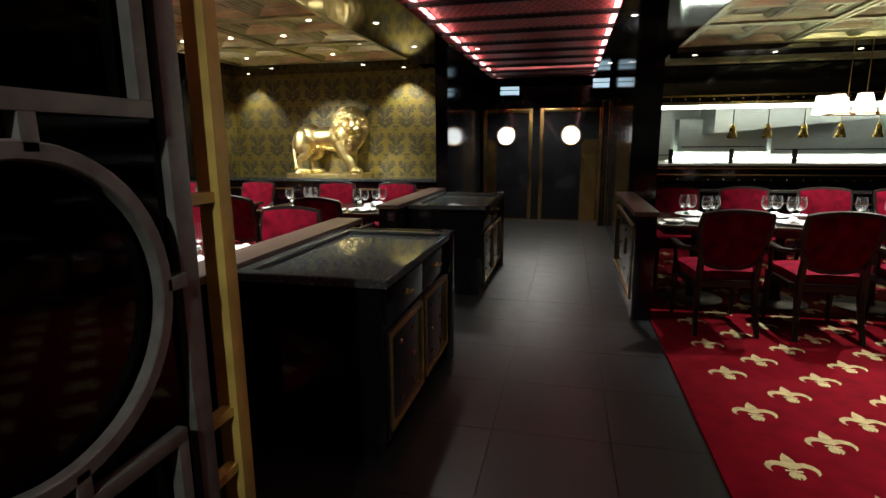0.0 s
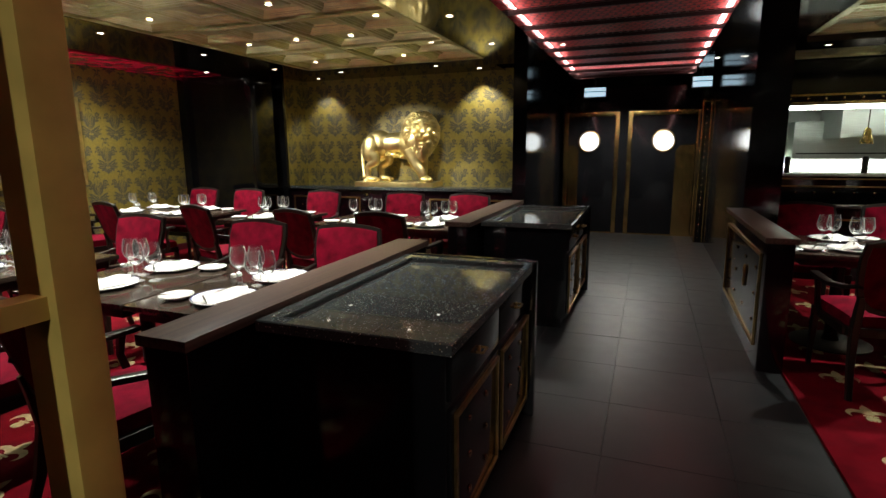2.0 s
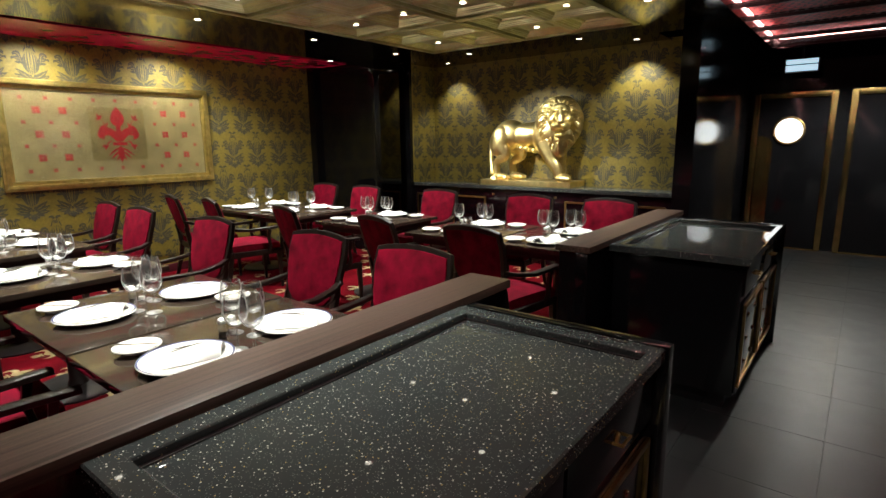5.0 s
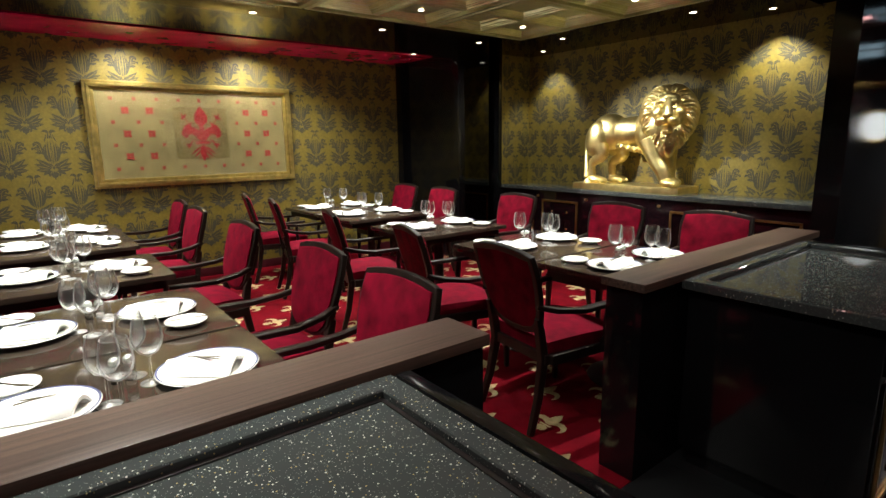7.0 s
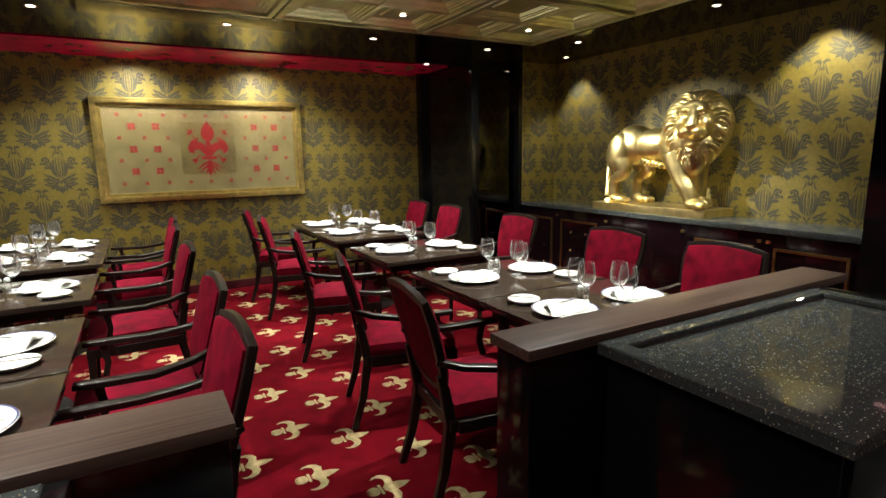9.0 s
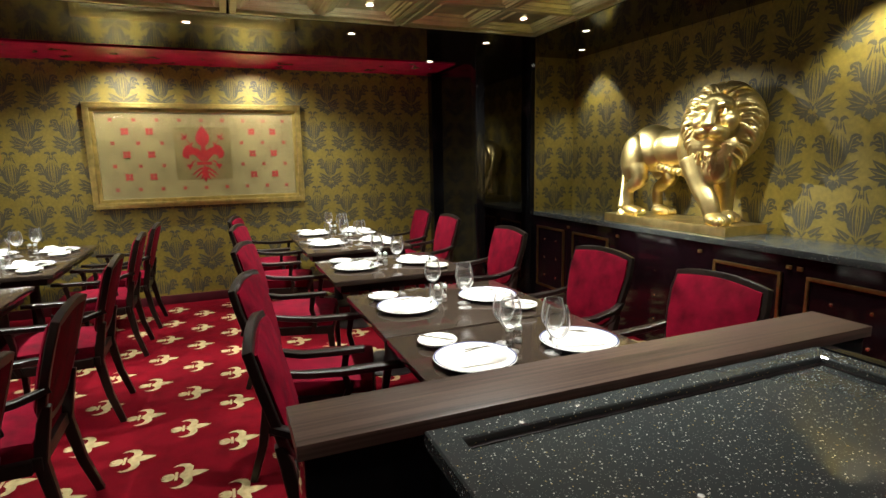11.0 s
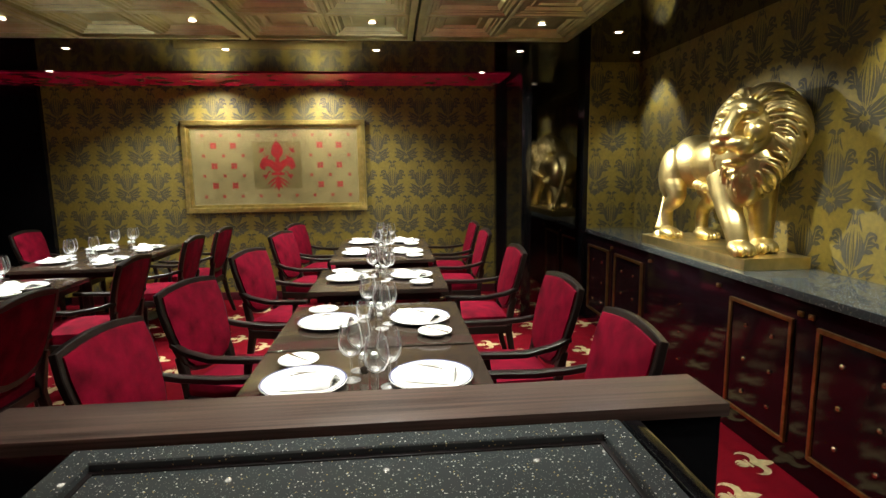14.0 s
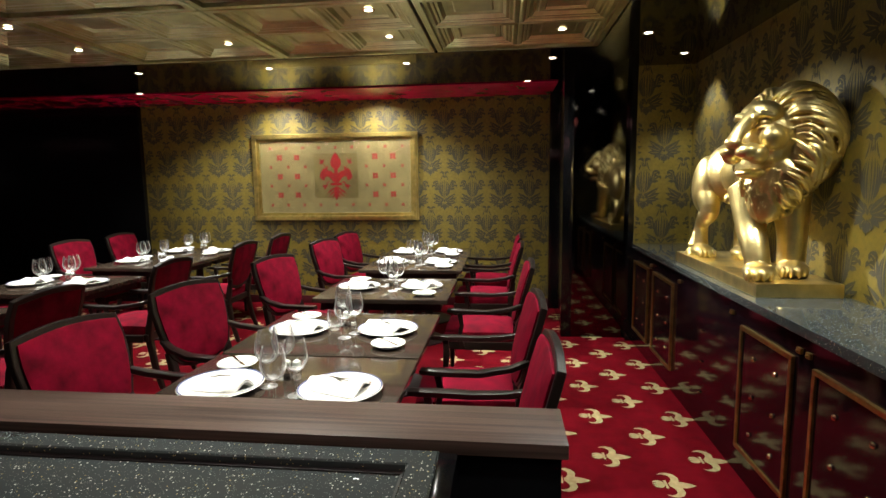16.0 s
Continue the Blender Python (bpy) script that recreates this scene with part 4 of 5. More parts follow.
def limb(pts, widths, depths=None, n=24):
    """A leg or tail: the few stations are first eased into a smooth run."""
    depths = depths or widths
    k = len(pts)
    run, ws, ds = [], [], []
    for i in range((k - 1) * 6 + 1):
        f = i / 6
        a = min(int(f), k - 2)
        t = f - a
        def ease(seq):
            p0, p1, p2, p3 = (seq[max(0, a - 1)], seq[a], seq[a + 1], seq[min(k - 1, a + 2)])
            return 0.5 * (2 * p1 + (p2 - p0) * t + (2 * p0 - 5 * p1 + 4 * p2 - p3) * t * t + (3 * p1 - p0 - 3 * p2 + p3) * t ** 3)
        run.append(tuple(ease([q[c] for q in pts]) for c in range(3)))
        ws.append(ease(list(widths)))
        ds.append(ease(list(depths)))
    sweep(bm, run, ws, ds, n=n, up=(0, 1, 0))


LX, LY, LZ, LS = -2.12, 7.24, 1.032, 1.14


def L(x, y, z):
    return (LX + x * LS, LY + y * LS, LZ + z * LS)


# trunk
def blob(c, r, rot=(0, 0, 0), seg=36, rings=22):
    ball(bm, c, tuple(v * LS for v in r), rot, seg, rings)


blob(L(-0.36, 0.03, 0.50), (0.205, 0.145, 0.175))
blob(L(-0.10, 0.03, 0.50), (0.30, 0.130, 0.140), (0, -3, 0))
blob(L(0.13, 0.02, 0.50), (0.21, 0.155, 0.215))
blob(L(0.22, -0.02, 0.54), (0.17, 0.16, 0.20))
for dx, dy in ((-0.02, -0.085), (0.09, 0.10)):
    blob(L(-0.42 + dx, dy, 0.43), (0.120, 0.075, 0.175), (0, 12, 0))
    limb([L(-0.42 + dx, dy, 0.42), L(-0.35 + dx, dy, 0.28), L(-0.46 + dx, dy, 0.19), L(-0.455 + dx, dy, 0.05)], [0.23, 0.15, 0.095, 0.09], [0.17, 0.12, 0.09, 0.09])
    blob(L(-0.40 + dx, dy - 0.012, 0.034), (0.095, 0.060, 0.040))
    for t in (-0.038, -0.013, 0.013, 0.038):
        blob(L(-0.325 + dx, dy - 0.012 + t, 0.026), (0.034, 0.0145, 0.027), seg=8, rings=6)
for pts, foot in (([(0.14, -0.09, 0.42), (0.22, -0.105, 0.24), (0.29, -0.11, 0.14), (0.33, -0.11, 0.05)], (0.37, -0.125)), ([(0.22, 0.06, 0.40), (0.24, 0.075, 0.22), (0.245, 0.075, 0.05)], (0.285, 0.065))):
    limb([L(*p) for p in pts], [0.25, 0.165, 0.135, 0.12][:len(pts)], [0.21, 0.15, 0.135, 0.125][:len(pts)])
    blob(L(foot[0], foot[1], 0.038), (0.095, 0.068, 0.042), (0, 0, -20))
    for k in range(4):
        t = -0.05 + 0.033 * k
        blob(L(foot[0] + 0.072 - 0.3 * abs(t), foot[1] - 0.022 + t, 0.029), (0.037, 0.0165, 0.029), (0, 0, -20), seg=8, rings=6)
limb([L(-0.53, 0.0, 0.55), L(-0.585, -0.02, 0.44), L(-0.575, -0.05, 0.28), L(-0.545, -0.09, 0.14), L(-0.52, -0.13, 0.05)], [0.08, 0.065, 0.055, 0.05, 0.05])
for k in range(7):
    blob(L(-0.50 + 0.012 * (k % 3), -0.15 + 0.012 * (k // 3), 0.0 - 0.006 * k), (0.032, 0.022, 0.05), (0, 25 + 6 * k, 20), seg=8, rings=6)
for k in range(14):
    blob(L(-0.22 + 0.026 * k, -0.04 + 0.02 * math.sin(k * 2.1), 0.36 - 0.004 * k), (0.020, 0.028, 0.030), (0, 30, 0), seg=8, rings=6)

# head frame: it looks to the aisle and a little down the room
fwd = Vector((0.45, -0.89, 0.0)).normalized()
side = fwd.cross(Vector((0, 0, 1))).normalized()
upv = side.cross(fwd).normalized()
HC = Vector(L(0.29, -0.06, 0.63))


def F(f, s, u):
    p = HC + (fwd * f + side * s + upv * u) * LS
    return (p.x, p.y, p.z)


hr = tuple(math.degrees(a) for a in Matrix((side, fwd, upv)).transposed().to_euler())
SF = 1.14


def face(f, s, u, r, seg=24, rings=14):
    blob(F(f * SF, s * SF, u * SF), tuple(v * SF for v in r), hr, seg, rings)


def stroke(pts, widths, depths):
    sweep(bm, [F(*(c * SF for c in p)) for p in pts], [w * LS * SF for w in widths], [d * LS * SF for d in depths], n=12, up=tuple(upv))


# skull, sloping forehead, long flat nose, parted jaws, heavy brows over sunken eyes
face(0.000, 0, 0.020, (0.118, 0.130, 0.135))
face(0.075, 0, 0.105, (0.088, 0.058, 0.058))
stroke([(0.095, 0, 0.120), (0.140, 0, 0.080), (0.180, 0, 0.040), (0.212, 0, 0.004)], [0.080, 0.066, 0.062, 0.064], [0.06, 0.056, 0.052, 0.040])
face(0.214, 0, -0.004, (0.038, 0.022, 0.022), 14, 10)
for s in (-1, 1):
    face(0.168, s * 0.036, -0.040, (0.044, 0.056, 0.034))
    face(0.150, s * 0.056, -0.052, (0.036, 0.046, 0.036))
    stroke([(0.138, s * 0.020, 0.096), (0.134, s * 0.052, 0.104), (0.108, s * 0.090, 0.092)], [0.022, 0.026, 0.016], [0.026, 0.026, 0.018])
    face(0.116, s * 0.056, 0.070, (0.019, 0.016, 0.013), 14, 10)
    face(0.088, s * 0.074, 0.012, (0.044, 0.056, 0.050))
    stroke([(0.128, s * 0.034, 0.052), (0.128, s * 0.060, 0.050), (0.108, s * 0.086, 0.060)], [0.010, 0.013, 0.008], [0.010, 0.012, 0.008])
    blob(F(-0.03, s * 0.142, 0.155), (0.040, 0.024, 0.044), hr, 14, 10)
face(0.118, 0, -0.124, (0.046, 0.066, 0.022), 14, 10)
face(0.158, 0, -0.124, (0.028, 0.024, 0.016), 12, 8)
# mane: a full ruff that narrows to a beard on the chest, its long locks combed back from the face
blob(F(-0.10, 0, 0.020), (0.222, 0.160, 0.246), hr)
blob(F(-0.20, 0, 0.0), (0.185, 0.16, 0.215), hr)
blob(F(-0.01, 0, -0.17), (0.150, 0.090, 0.150), hr)
blob(F(0.025, 0, -0.265), (0.085, 0.062, 0.110), hr)
rm = random.Random(3)


def mane_point(theta, a, lift):
    st, ct = math.sin(theta), math.cos(theta)
    low = max(0.0, -math.cos(a))
    rs, ru, rf = 0.226 + lift, 0.252 + 0.085 * low + lift, 0.162 + lift
    return F(-0.10 + rf * ct + 0.075 * low, rs * st * math.sin(a) * (1 - 0.30 * low * low), 0.002 + ru * st * math.cos(a))


for first, span, count, lift in ((116, 30, 40, 0.000), (92, 40, 50, 0.003), (68, 48, 56, 0.006), (48, 52, 54, 0.010), (36, 46, 44, 0.013)):
    for k in range(count):
        a = 2 * math.pi * (k + rm.uniform(-0.3, 0.3)) / count
        if first < 40 and math.cos(a) < -0.25:
            continue
        sgn = 1 if math.sin(a) >= 0 else -1
        drift = sgn * rm.uniform(0.45, 0.75) * (1 if math.cos(a) > -0.3 else 0.3)
        ph, wave = rm.uniform(0, 6.28), rm.uniform(0.015, 0.05)
        start = first + rm.uniform(-5, 5)
        pts = []
        for step in range(10):
            f = step / 9
            pts.append(mane_point(radians(start + span * f), a + drift * f ** 1.5 + wave * math.sin(ph + 7 * f), lift + 0.012 * math.sin(math.pi * f)))
        w = rm.uniform(0.014, 0.027) * LS
        ws = [w * c for c in (0.45, 0.8, 0.95, 1, 1, 1, 0.92, 0.8, 0.6, 0.25)]
        sweep(bm, pts, ws, [v * 0.95 for v in ws], n=7, up=tuple(fwd))
for k in range(80):
    a, h = rm.uniform(-1.25, 1.25), rm.uniform(0.0, 0.85)
    s0 = 0.125 * (1 - 0.45 * h)
    tip = 0.10 + 0.05 * rm.random()
    pts = [F(0.108 - 0.055 * abs(a) - 0.045 * h, math.sin(a) * s0, -0.115 - 0.17 * h), F(0.122 - 0.06 * abs(a) - 0.05 * h, math.sin(a + 0.08) * s0 * 0.92, -0.115 - tip * 0.5 - 0.17 * h), F(0.100 - 0.06 * abs(a) - 0.05 * h, math.sin(a) * s0 * 0.66, -0.115 - tip - 0.17 * h)]
    sweep(bm, pts, [0.018, 0.027, 0.006], [0.018, 0.026, 0.006], n=7, up=tuple(fwd))
lion = single("lion_statue", bm, M["gold"], "gilded standing lion statue with turned head and full mane", "statue")
rmd = lion.modifiers.new("blend", "REMESH")
rmd.mode, rmd.voxel_size, rmd.use_smooth_shade = "VOXEL", 0.0046, True
smd = lion.modifiers.new("soften", "SMOOTH")
smd.factor, smd.iterations = 0.4, 1


# ---- lattice screen along the entrance ----
SX = 0.86
scr = root("lattice_screen", "smoked glass screen with grey bronze lattice and gold post", "screen")
bm = bmesh.new()
box(bm, SX - 0.02, SX - 0.012, -2.95, 0.014, 0.0, CEIL)
part("glass_panel", bm, M["dark_glass"], scr, "smoked glass panel")
bm = bmesh.new()
box(bm, SX - 0.030, SX + 0.004, 0.015, 0.062, 0.0, CEIL, 0.003)
part("stile", bm, M["bronze"], scr, "grey bronze stile")
bm = bmesh.new()
box(bm, SX - 0.042, SX + 0.005, 0.138, 0.177, 0.0, CEIL, 0.003)
part("gold_post", bm, M["gold_paint"], scr, "gold painted square post")
for z in (0.30, 0.80, 0.93, 1.38, 1.95, 2.3):
    bm = bmesh.new()
    box(bm, SX - 0.03, SX - 0.005, 0.062, 0.138, z - 0.010, z + 0.010)
    part("spacer", bm, M["gold_paint"], scr)


def bar(u0, u1, v0, v1):
    bm = bmesh.new()
    box(bm, SX - 0.006, SX + 0.016, u0, u1, v0, v1, 0.002)
    part("bar", bm, M["bronze"], scr)


for k in range(5):
    c = -0.258 - 0.58 * k
    bm = bmesh.new()
    sweep(bm, [(SX + 0.005, c + 0.225 * math.cos(a * math.pi / 24), 1.25 + 0.225 * math.sin(a * math.pi / 24)) for a in range(48)], 0.026, 0.022, up=(1, 0, 0), closed=True, square=True)
    part("ring", bm, M["bronze"], scr)
    bar(c + 0.208, c + 0.235, 1.548, 2.25)
    bar(c - 0.235, c - 0.208, 1.548, 2.25)
    bar(c - 0.235, c + 0.235, 1.521, 1.548)
    bar(c - 0.235, c + 0.235, 2.25, 2.277)
    bar(c + 0.012, c + 0.037, 1.47, 1.521)
    bar(c + 0.225, c + 0.273, 1.235, 1.26)
    bar(c - 0.242, c - 0.225, 1.225, 1.25)
    bar(c + 0.015, c + 0.04, 0.985, 1.03)
    bar(c - 0.235, c + 0.235, 0.960, 0.985)
    bar(c + 0.21, c + 0.235, 0.25, 0.960)
    bar(c - 0.235, c - 0.21, 0.25, 0.960)
    if k:
        bm = bmesh.new()
        box(bm, SX - 0.035, SX + 0.012, c + 0.26, c + 0.32, 0.0, CEIL, 0.003)
        part("stile", bm, M["bronze"], scr)


# ---- kitchen pass beyond the dining corner ----
slab("wall_kitchen_lower", 2.5, 7.9, 8.3, 8.5, 0, 1.12, M["lacquer"], "black lacquered counter front of the pass", "wall")
slab("wall_kitchen_upper", 2.5, 7.9, 8.3, 8.5, 2.03, 2.75, M["lacquer"], "black lacquered header over the pass", "wall")
slab("wall_kitchen_back", 2.5, 7.9, 10.6, 10.8, 0, 2.75, M["white_wall"], "pale kitchen back wall", "wall")
slab("ceiling_kitchen", 2.5, 7.9, 8.5, 10.8, 2.45, 2.55, M["white_wall"], "white kitchen ceiling", "ceiling")
slab("pass_shelf", 2.5, 7.9, 8.2, 8.6, 1.12, 1.15, M["steel"], "brushed steel pass shelf", "shelf")
bm = bmesh.new()
for z in (0.98, 0.70, 1.08):
    box(bm, 2.6, 7.8, 8.288, 8.298, z - 0.008, z + 0.008)
single("brass_trim", bm, M["brass_line"], "aged brass trim lines on the counter", "trim", "structure")
bm = bmesh.new()
for z in (2.06, 2.16):
    box(bm, 2.52, 7.8, 8.285, 8.298, z - 0.012, z + 0.012)
single("brass_trim", bm, M["brass"], "brass trim lines over the pass", "trim", "structure")
for k in range(26):
    bm = bmesh.new()
    ball(bm, (2.62 + 0.2 * k, 8.285, 2.11), (0.016, 0.012, 0.016), seg=8, rings=5)
    single("brass_stud", bm, M["nail"], "round brass stud over the kitchen pass", "stud", group="header studs")
for k in range(22):
    bm = bmesh.new()
    ball(bm, (2.75 + 0.22 * k, 8.285, 0.90), (0.016, 0.012, 0.016), seg=8, rings=5)
    single("brass_stud", bm, M["nail"], "round brass stud on the counter front", "stud", group="counter studs")
bm = bmesh.new()
box(bm, 2.6, 7.8, 8.52, 8.56, 1.99, 2.02)
single("light_strip", bm, M["tube"], "cool white light strip over the pass", "light strip")
bm = bmesh.new()
box(bm, 2.7, 7.8, 10.50, 10.56, 1.16, 1.19)
single("light_strip", bm, M["tube"], "cool white light strip along the back counter", "light strip")
for k, (x0, x1, z0, z1) in enumerate(((2.6, 3.0, 1.2, 1.9), (3.05, 3.4, 1.15, 2.2), (3.5, 5.0, 1.3, 1.9), (5.1, 7.0, 1.25, 1.95))):
    u = root("kitchen_unit", "brushed steel kitchen cabinet", "cabinet", "kitchen units")
    bm = bmesh.new()
    box(bm, x0, x1, 10.15 + 0.1 * (k % 2), 10.58, z0, z1, 0.01)
    part("body", bm, M["steel"], u)
    bm = bmesh.new()
    for i in range(4 if k == 0 else 1):
        box(bm, x0 + 0.05, x1 - 0.05, 10.12 + 0.1 * (k % 2), 10.148 + 0.1 * (k % 2), z0 + 0.08 + 0.15 * i, z0 + 0.1 + 0.15 * i)
    part("handle", bm, M["lattice"], u)
hood = root("extractor_hood", "sloping brushed steel extractor hood", "hood")
bm = bmesh.new()
v = [bm.verts.new(p) for p in ((3.9, 9.3, 1.62), (6.6, 9.3, 1.86), (6.6, 9.3, 2.45), (3.9, 9.3, 2.45), (3.9, 10.4, 1.62), (6.6, 10.4, 1.86), (6.6, 10.4, 2.45), (3.9, 10.4, 2.45))]
for q in ((0, 1, 2, 3), (4, 7, 6, 5), (0, 4, 5, 1), (1, 5, 6, 2), (2, 6, 7, 3), (3, 7, 4, 0)):
    bm.faces.new([v[i] for i in q])
part("canopy", bm, M["steel"], hood)
for k in range(5):
    h = root("heat_lamp", "brass heat lamp hanging over the pass", "lamp", "heat lamps")
    x = 3.95 + 0.485 * k
    bm = bmesh.new()
    sweep(bm, [(x, 8.42, 1.74), (x, 8.42, 2.03)], 0.014)
    part("stem", bm, M["brass"], h)
    bm = bmesh.new()
    lathe(bm, [(0.014, 0.21), (0.036, 0.19), (0.046, 0.15), (0.050, 0.10), (0.072, 0.05), (0.080, 0.0), (0.073, 0.0), (0.044, 0.09), (0.0, 0.15)], 18, (x, 8.42, 1.53))
    part("shade", bm, M["brass"], h)
for k in range(3):
    bm = bmesh.new()
    lathe(bm, [(0.0, 0.0), (0.035, 0.0), (0.037, 0.2), (0.025, 0.22), (0.0, 0.22)], 12, (3.08 + 0.87 * k, 8.36, 1.152))
    single("pepper_mill", bm, M["wood"], "tall dark wooden pepper mill on the pass", "mill", group="pepper mills")

low = root("buffet_wall", "low black wall with pale-edged top before the counter", "partition")
bm = bmesh.new()
box(bm, 3.2, 5.6, 7.0, 7.16, 0, 0.82, 0.004)
part("panel_wall", bm, M["lacquer"], low)
bm = bmesh.new()
box(bm, 3.18, 5.62, 6.98, 7.18, 0.822, 0.85, 0.004)
part("ledge", bm, M["steel_edge"], low)
bm = bmesh.new()
for u0, u1, v0, v1 in ((3.3, 5.5, 0.68, 0.70), (3.3, 5.5, 0.2, 0.22)):
    box(bm, u0, u1, 6.988, 7.0, v0, v1)
part("brass_frame", bm, M["brass_line"], low)

# ceiling over the dining corner
bm = bmesh.new()
for i in range(4):
    for j in range(3):
        coffer_panel(bm, 2.75 + 1.2 * i, 2.9 + 1.2 * j, 1.2, CEIL)
for i in range(4):
    coffer_panel(bm, 2.75 + 1.2 * i, 7.0, 1.2, CEIL)
single("ceiling_coffers_east", bm, M["coffer"], "aged gilded coffered ceiling panels over the dining corner", "ceiling", "structure")
bm = bmesh.new()
box(bm, 2.6, 2.75, -3.0, 8.3, CEIL, 2.70)
box(bm, 2.75, 7.9, -3.0, 2.9, CEIL, 2.70)
box(bm, 2.75, 7.9, 6.5, 7.0, CEIL - 0.06, 2.70)
box(bm, 7.55, 7.9, 2.9, 8.3, CEIL, 2.70)
single("ceiling_border_east", bm, M["soffit"], "polished black ceiling border and beam", "ceiling", "structure")

ch = root("chandelier", "chandelier of pleated cream shades with brass arms", "chandelier")
ccx, ccy, ccz = 4.72, 6.3, 1.86
bm = bmesh.new()
for a in range(3):
    sweep(bm, [(ccx + 0.18 * (a - 1), ccy, ccz + 0.05), (ccx + 0.18 * (a - 1), ccy, CEIL)], 0.01)
part("rods", bm, M["brass_line"], ch)
bm = bmesh.new()
ring = [(ccx + 0.40 * math.cos(a * math.pi / 12), ccy + 0.26 * math.sin(a * math.pi / 12), ccz - 0.08) for a in range(24)]
sweep(bm, ring, 0.022, closed=True)
part("brass_ring", bm, M["brass"], ch)
for a in range(10):
    x, y = ccx + 0.42 * math.cos(a * math.pi / 5), ccy + 0.28 * math.sin(a * math.pi / 5)
    bm = bmesh.new()
    lathe(bm, [(0.066, 0.12), (0.102, -0.08), (0.100, -0.08), (0.064, 0.12)], 18, (x, y, ccz))
    part("shade", bm, M["shade"], ch, "pleated cream lampshade")


# ---- ceiling downlights ----
def downlight(x, y, z, r=0.026):
    d = root("downlight", "small round recessed ceiling downlight", "downlight", "downlights")
    bm = bmesh.new()
    lathe(bm, [(r, -0.001), (r + 0.012, -0.003), (r + 0.014, 0.002), (r, 0.003)], 16, (x, y, z))
    part("ring", bm, M["brass_line"], d)
    bm = bmesh.new()
    lathe(bm, [(0.0, -0.0015), (r, -0.0015), (r, 0.002), (0.0, 0.002)], 16, (x, y, z))
    part("lens", bm, M["lamp"], d, "glowing lens")


def spot(name, x, y, z, tx, ty, tz, watts, angle, blend=0.6, colour=(0.95, 0.96, 0.87), size=0.03):
    li = bpy.data.lights.new(name, "SPOT")
    li.energy, li.spot_size, li.spot_blend, li.color, li.shadow_soft_size = watts, radians(angle), blend, colour, size
    ob = new(name, li)
    ob.matrix_basis = look((x, y, z), (tx, ty, tz))
    return ob


for y in (6.17, 4.91, 3.65, 2.38):
    downlight(-3.53, y, CEIL)
for j in range(5):
    downlight(-2.87, 6.18 - 1.28 * j, CEIL + 0.055)
    downlight(-1.59, 6.18 - 1.28 * j, CEIL + 0.055)
    downlight(-0.97, 5.55 - 1.28 * j, CEIL + 0.055)
for j in (1, 3):
    downlight(-2.25, 6.18 - 1.28 * j, CEIL + 0.06)
# the lens at x -4.85 stands for a mirrored one, hidden inside the pier
for x, y in ((-3.54, 7.245), (-0.93, 7.225), (-4.85, 7.2), (-0.3, 5.6), (-0.3, 4.3), (-0.3, 3.0), (-2.85, 6.78), (-1.4, 6.78)):
    downlight(x, y, CEIL)
for y in (1.65, 6.0):
    downlight(-4.55, y, CEIL - 0.002)
for y in (4.6, 7.6):
    downlight(2.05, y, CEIL)
for y in (2.9, 6.15):
    downlight(0.36, y, 2.634)
for k in range(5):
    downlight(3.0 + 0.9 * k, 6.75, CEIL - 0.06)
    downlight(3.35 + 0.6 * k, 7.6, CEIL + 0.055)

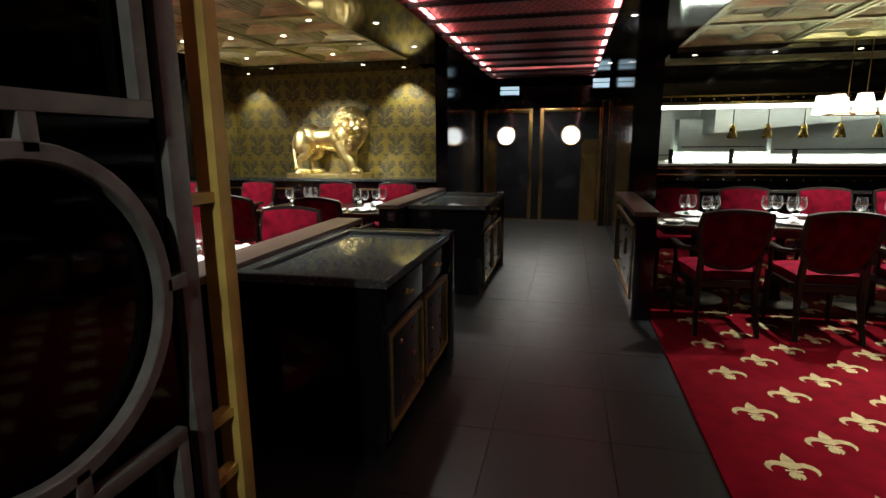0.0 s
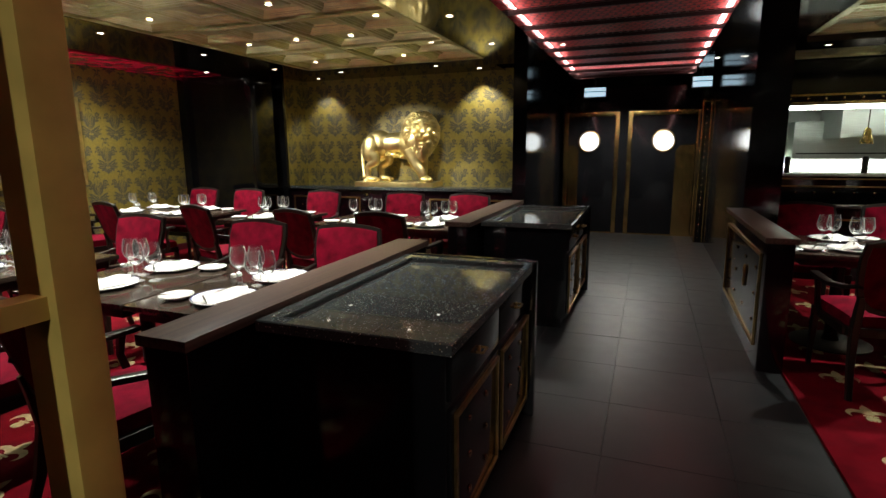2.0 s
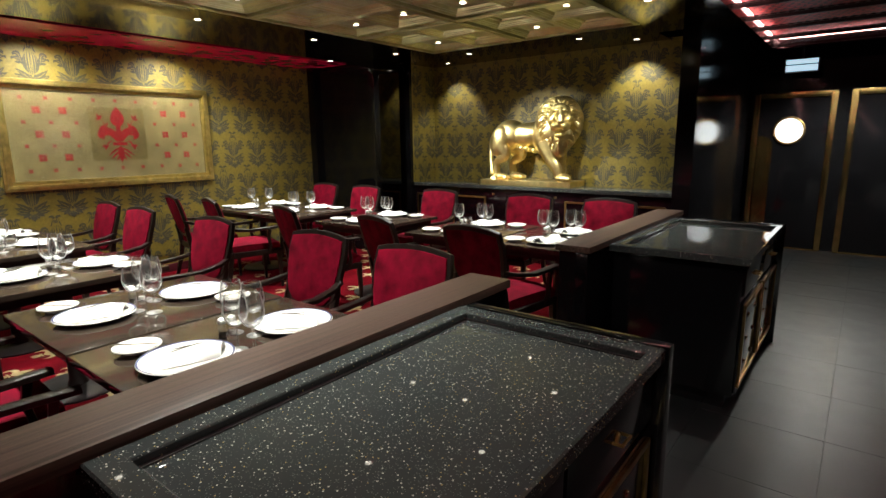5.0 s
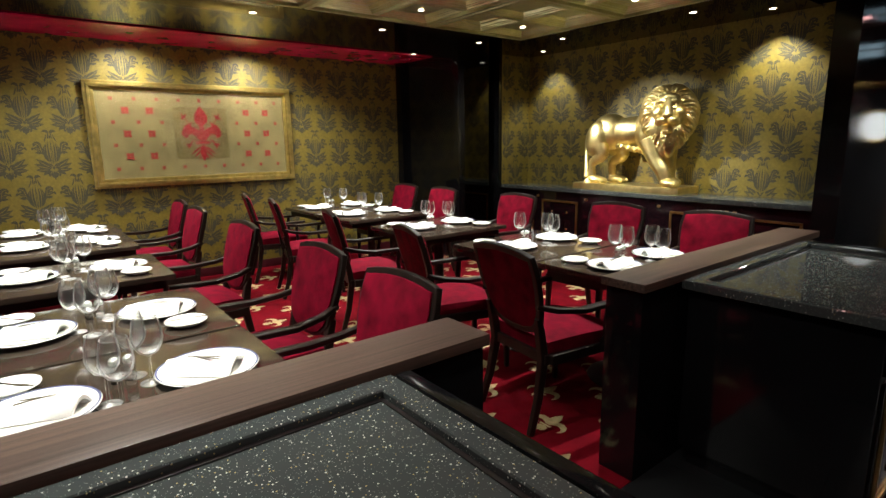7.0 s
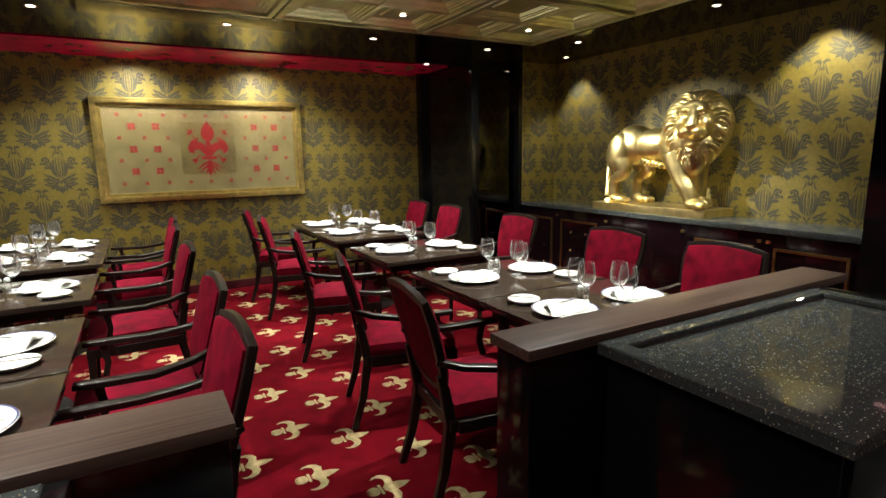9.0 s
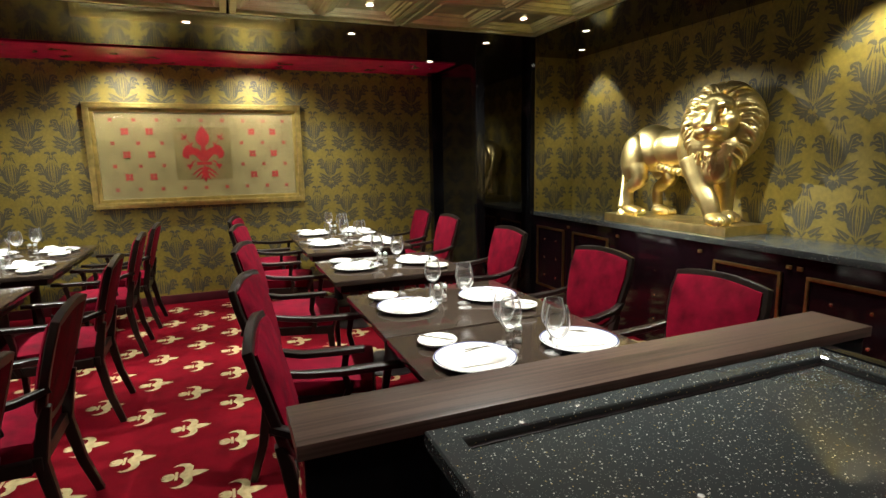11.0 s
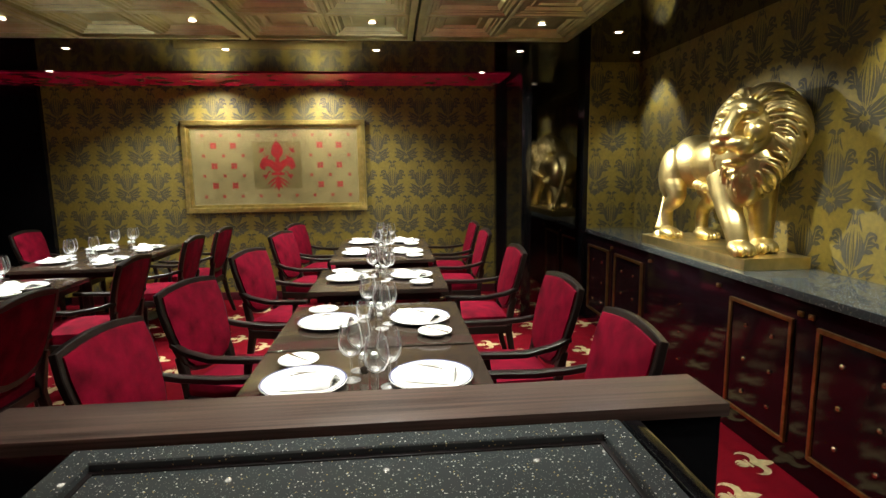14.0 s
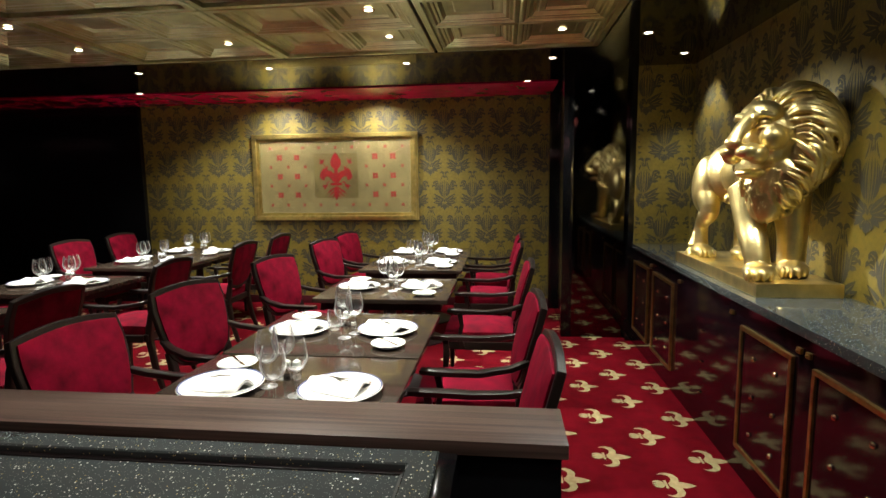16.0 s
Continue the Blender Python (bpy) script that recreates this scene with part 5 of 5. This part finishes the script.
# lamps behind the niche, statue, border and near aisle lenses; the others have no lens
spot("niche_spot", -3.54, 7.245, CEIL - 0.02, -3.50, 7.44, 1.0, 45, 84)
spot("niche_spot", -0.93, 7.225, CEIL - 0.02, -0.95, 7.44, 1.1, 70, 96)
spot("statue_spot", -3.53, 4.91, CEIL - 0.02, -2.15, 7.2, 1.42, 500, 34, 0.9, size=0.02)
spot("statue_spot", -3.53, 6.17, CEIL - 0.02, -2.2, 7.2, 1.35, 110, 50, 1.0)
spot("statue_spot", -1.59, 6.18, CEIL - 0.02, -2.0, 7.25, 1.5, 40, 60, 1.0)
# no lens here: set by the scallops of light on the papered wall
for y in (2.95, 4.2):
    spot("picture_spot", -5.06, y, CEIL - 0.03, -5.30, y, 1.2, 92, 150, 1.0)
# few strong lamps set off the lenses, standing in for the many downlights
for x in (-0.95, -2.62, -3.9):
    for y in (4.9, 2.15):
        spot("table_spot", x, y, CEIL - 0.02, x, y, 0, 360, 96, 1.0, size=0.02)
for y in (4.9, 2.15):
    spot("table_spot", -4.7, y, CEIL - 0.02, -4.7, y, 0, 110, 120, 1.0, size=0.02)
for y in (6.17, 4.91, 3.65, 2.38):
    spot("border_spot", -3.53, y, CEIL - 0.02, -3.53, y, 0, 36, 150, 0.9, size=0.02)
spot("aisle_spot", 0.38, 6.15, 2.585, 0.7, 6.0, 0, 52, 110, size=0.02)
spot("aisle_spot", 0.34, 2.9, 2.585, 0.7, 2.7, 0, 52, 110, size=0.02)
# added fill with no fixture, brightens the doors and far floor
spot("aisle_spot", 1.0, 8.8, 2.58, 1.0, 8.8, 0, 240, 140)
# unseen lamp assumed in the foyer, lights the lattice screen
spot("foyer_spot", 1.3, -2.0, 2.58, 1.0, -0.9, 0.6, 95, 96)
# added fill lamps without fixtures, cones kept off the aisle floor
spot("corner_fill", 3.4, 4.1, 2.55, 3.4, 4.1, 0, 300, 92, 1.0)
spot("corner_fill", 4.6, 4.6, 2.55, 4.6, 4.6, 0, 360, 112)
spot("corner_fill", 3.9, 1.9, 2.55, 3.8, 1.9, 0, 420, 80, 0.9)
# added fill lamps beside the lenses, brighten carpet and sideboard front
spot("sideboard_fill", -1.5, 6.4, CEIL - 0.02, -1.5, 6.4, 0, 125, 104)
spot("sideboard_fill", -3.6, 6.3, CEIL - 0.02, -3.6, 6.3, 0, 35, 95)


# ---- aisle floor tiles, each its own piece ----
tile_bm = bmesh.new()
box(tile_bm, -0.2988, 0.2988, -0.2988, 0.2988, -0.02, -0.001, 0.0015)
tile_mesh = finish("tile", tile_bm, M["tile"], False)
half_bm = bmesh.new()
box(half_bm, -0.2238, 0.2238, -0.2988, 0.2988, -0.02, -0.001, 0.0015)
half_mesh = finish("tile", half_bm, M["tile"], False)
for i in range(4):
    for j in range(22):
        t = new("tile", tile_mesh if i < 3 else half_mesh)
        t.parent = floor
        t.location = (0.28 + 0.6 * i if i < 3 else 2.005, -2.7 + 0.6 * j, rnd.uniform(-0.0006, 0.0))
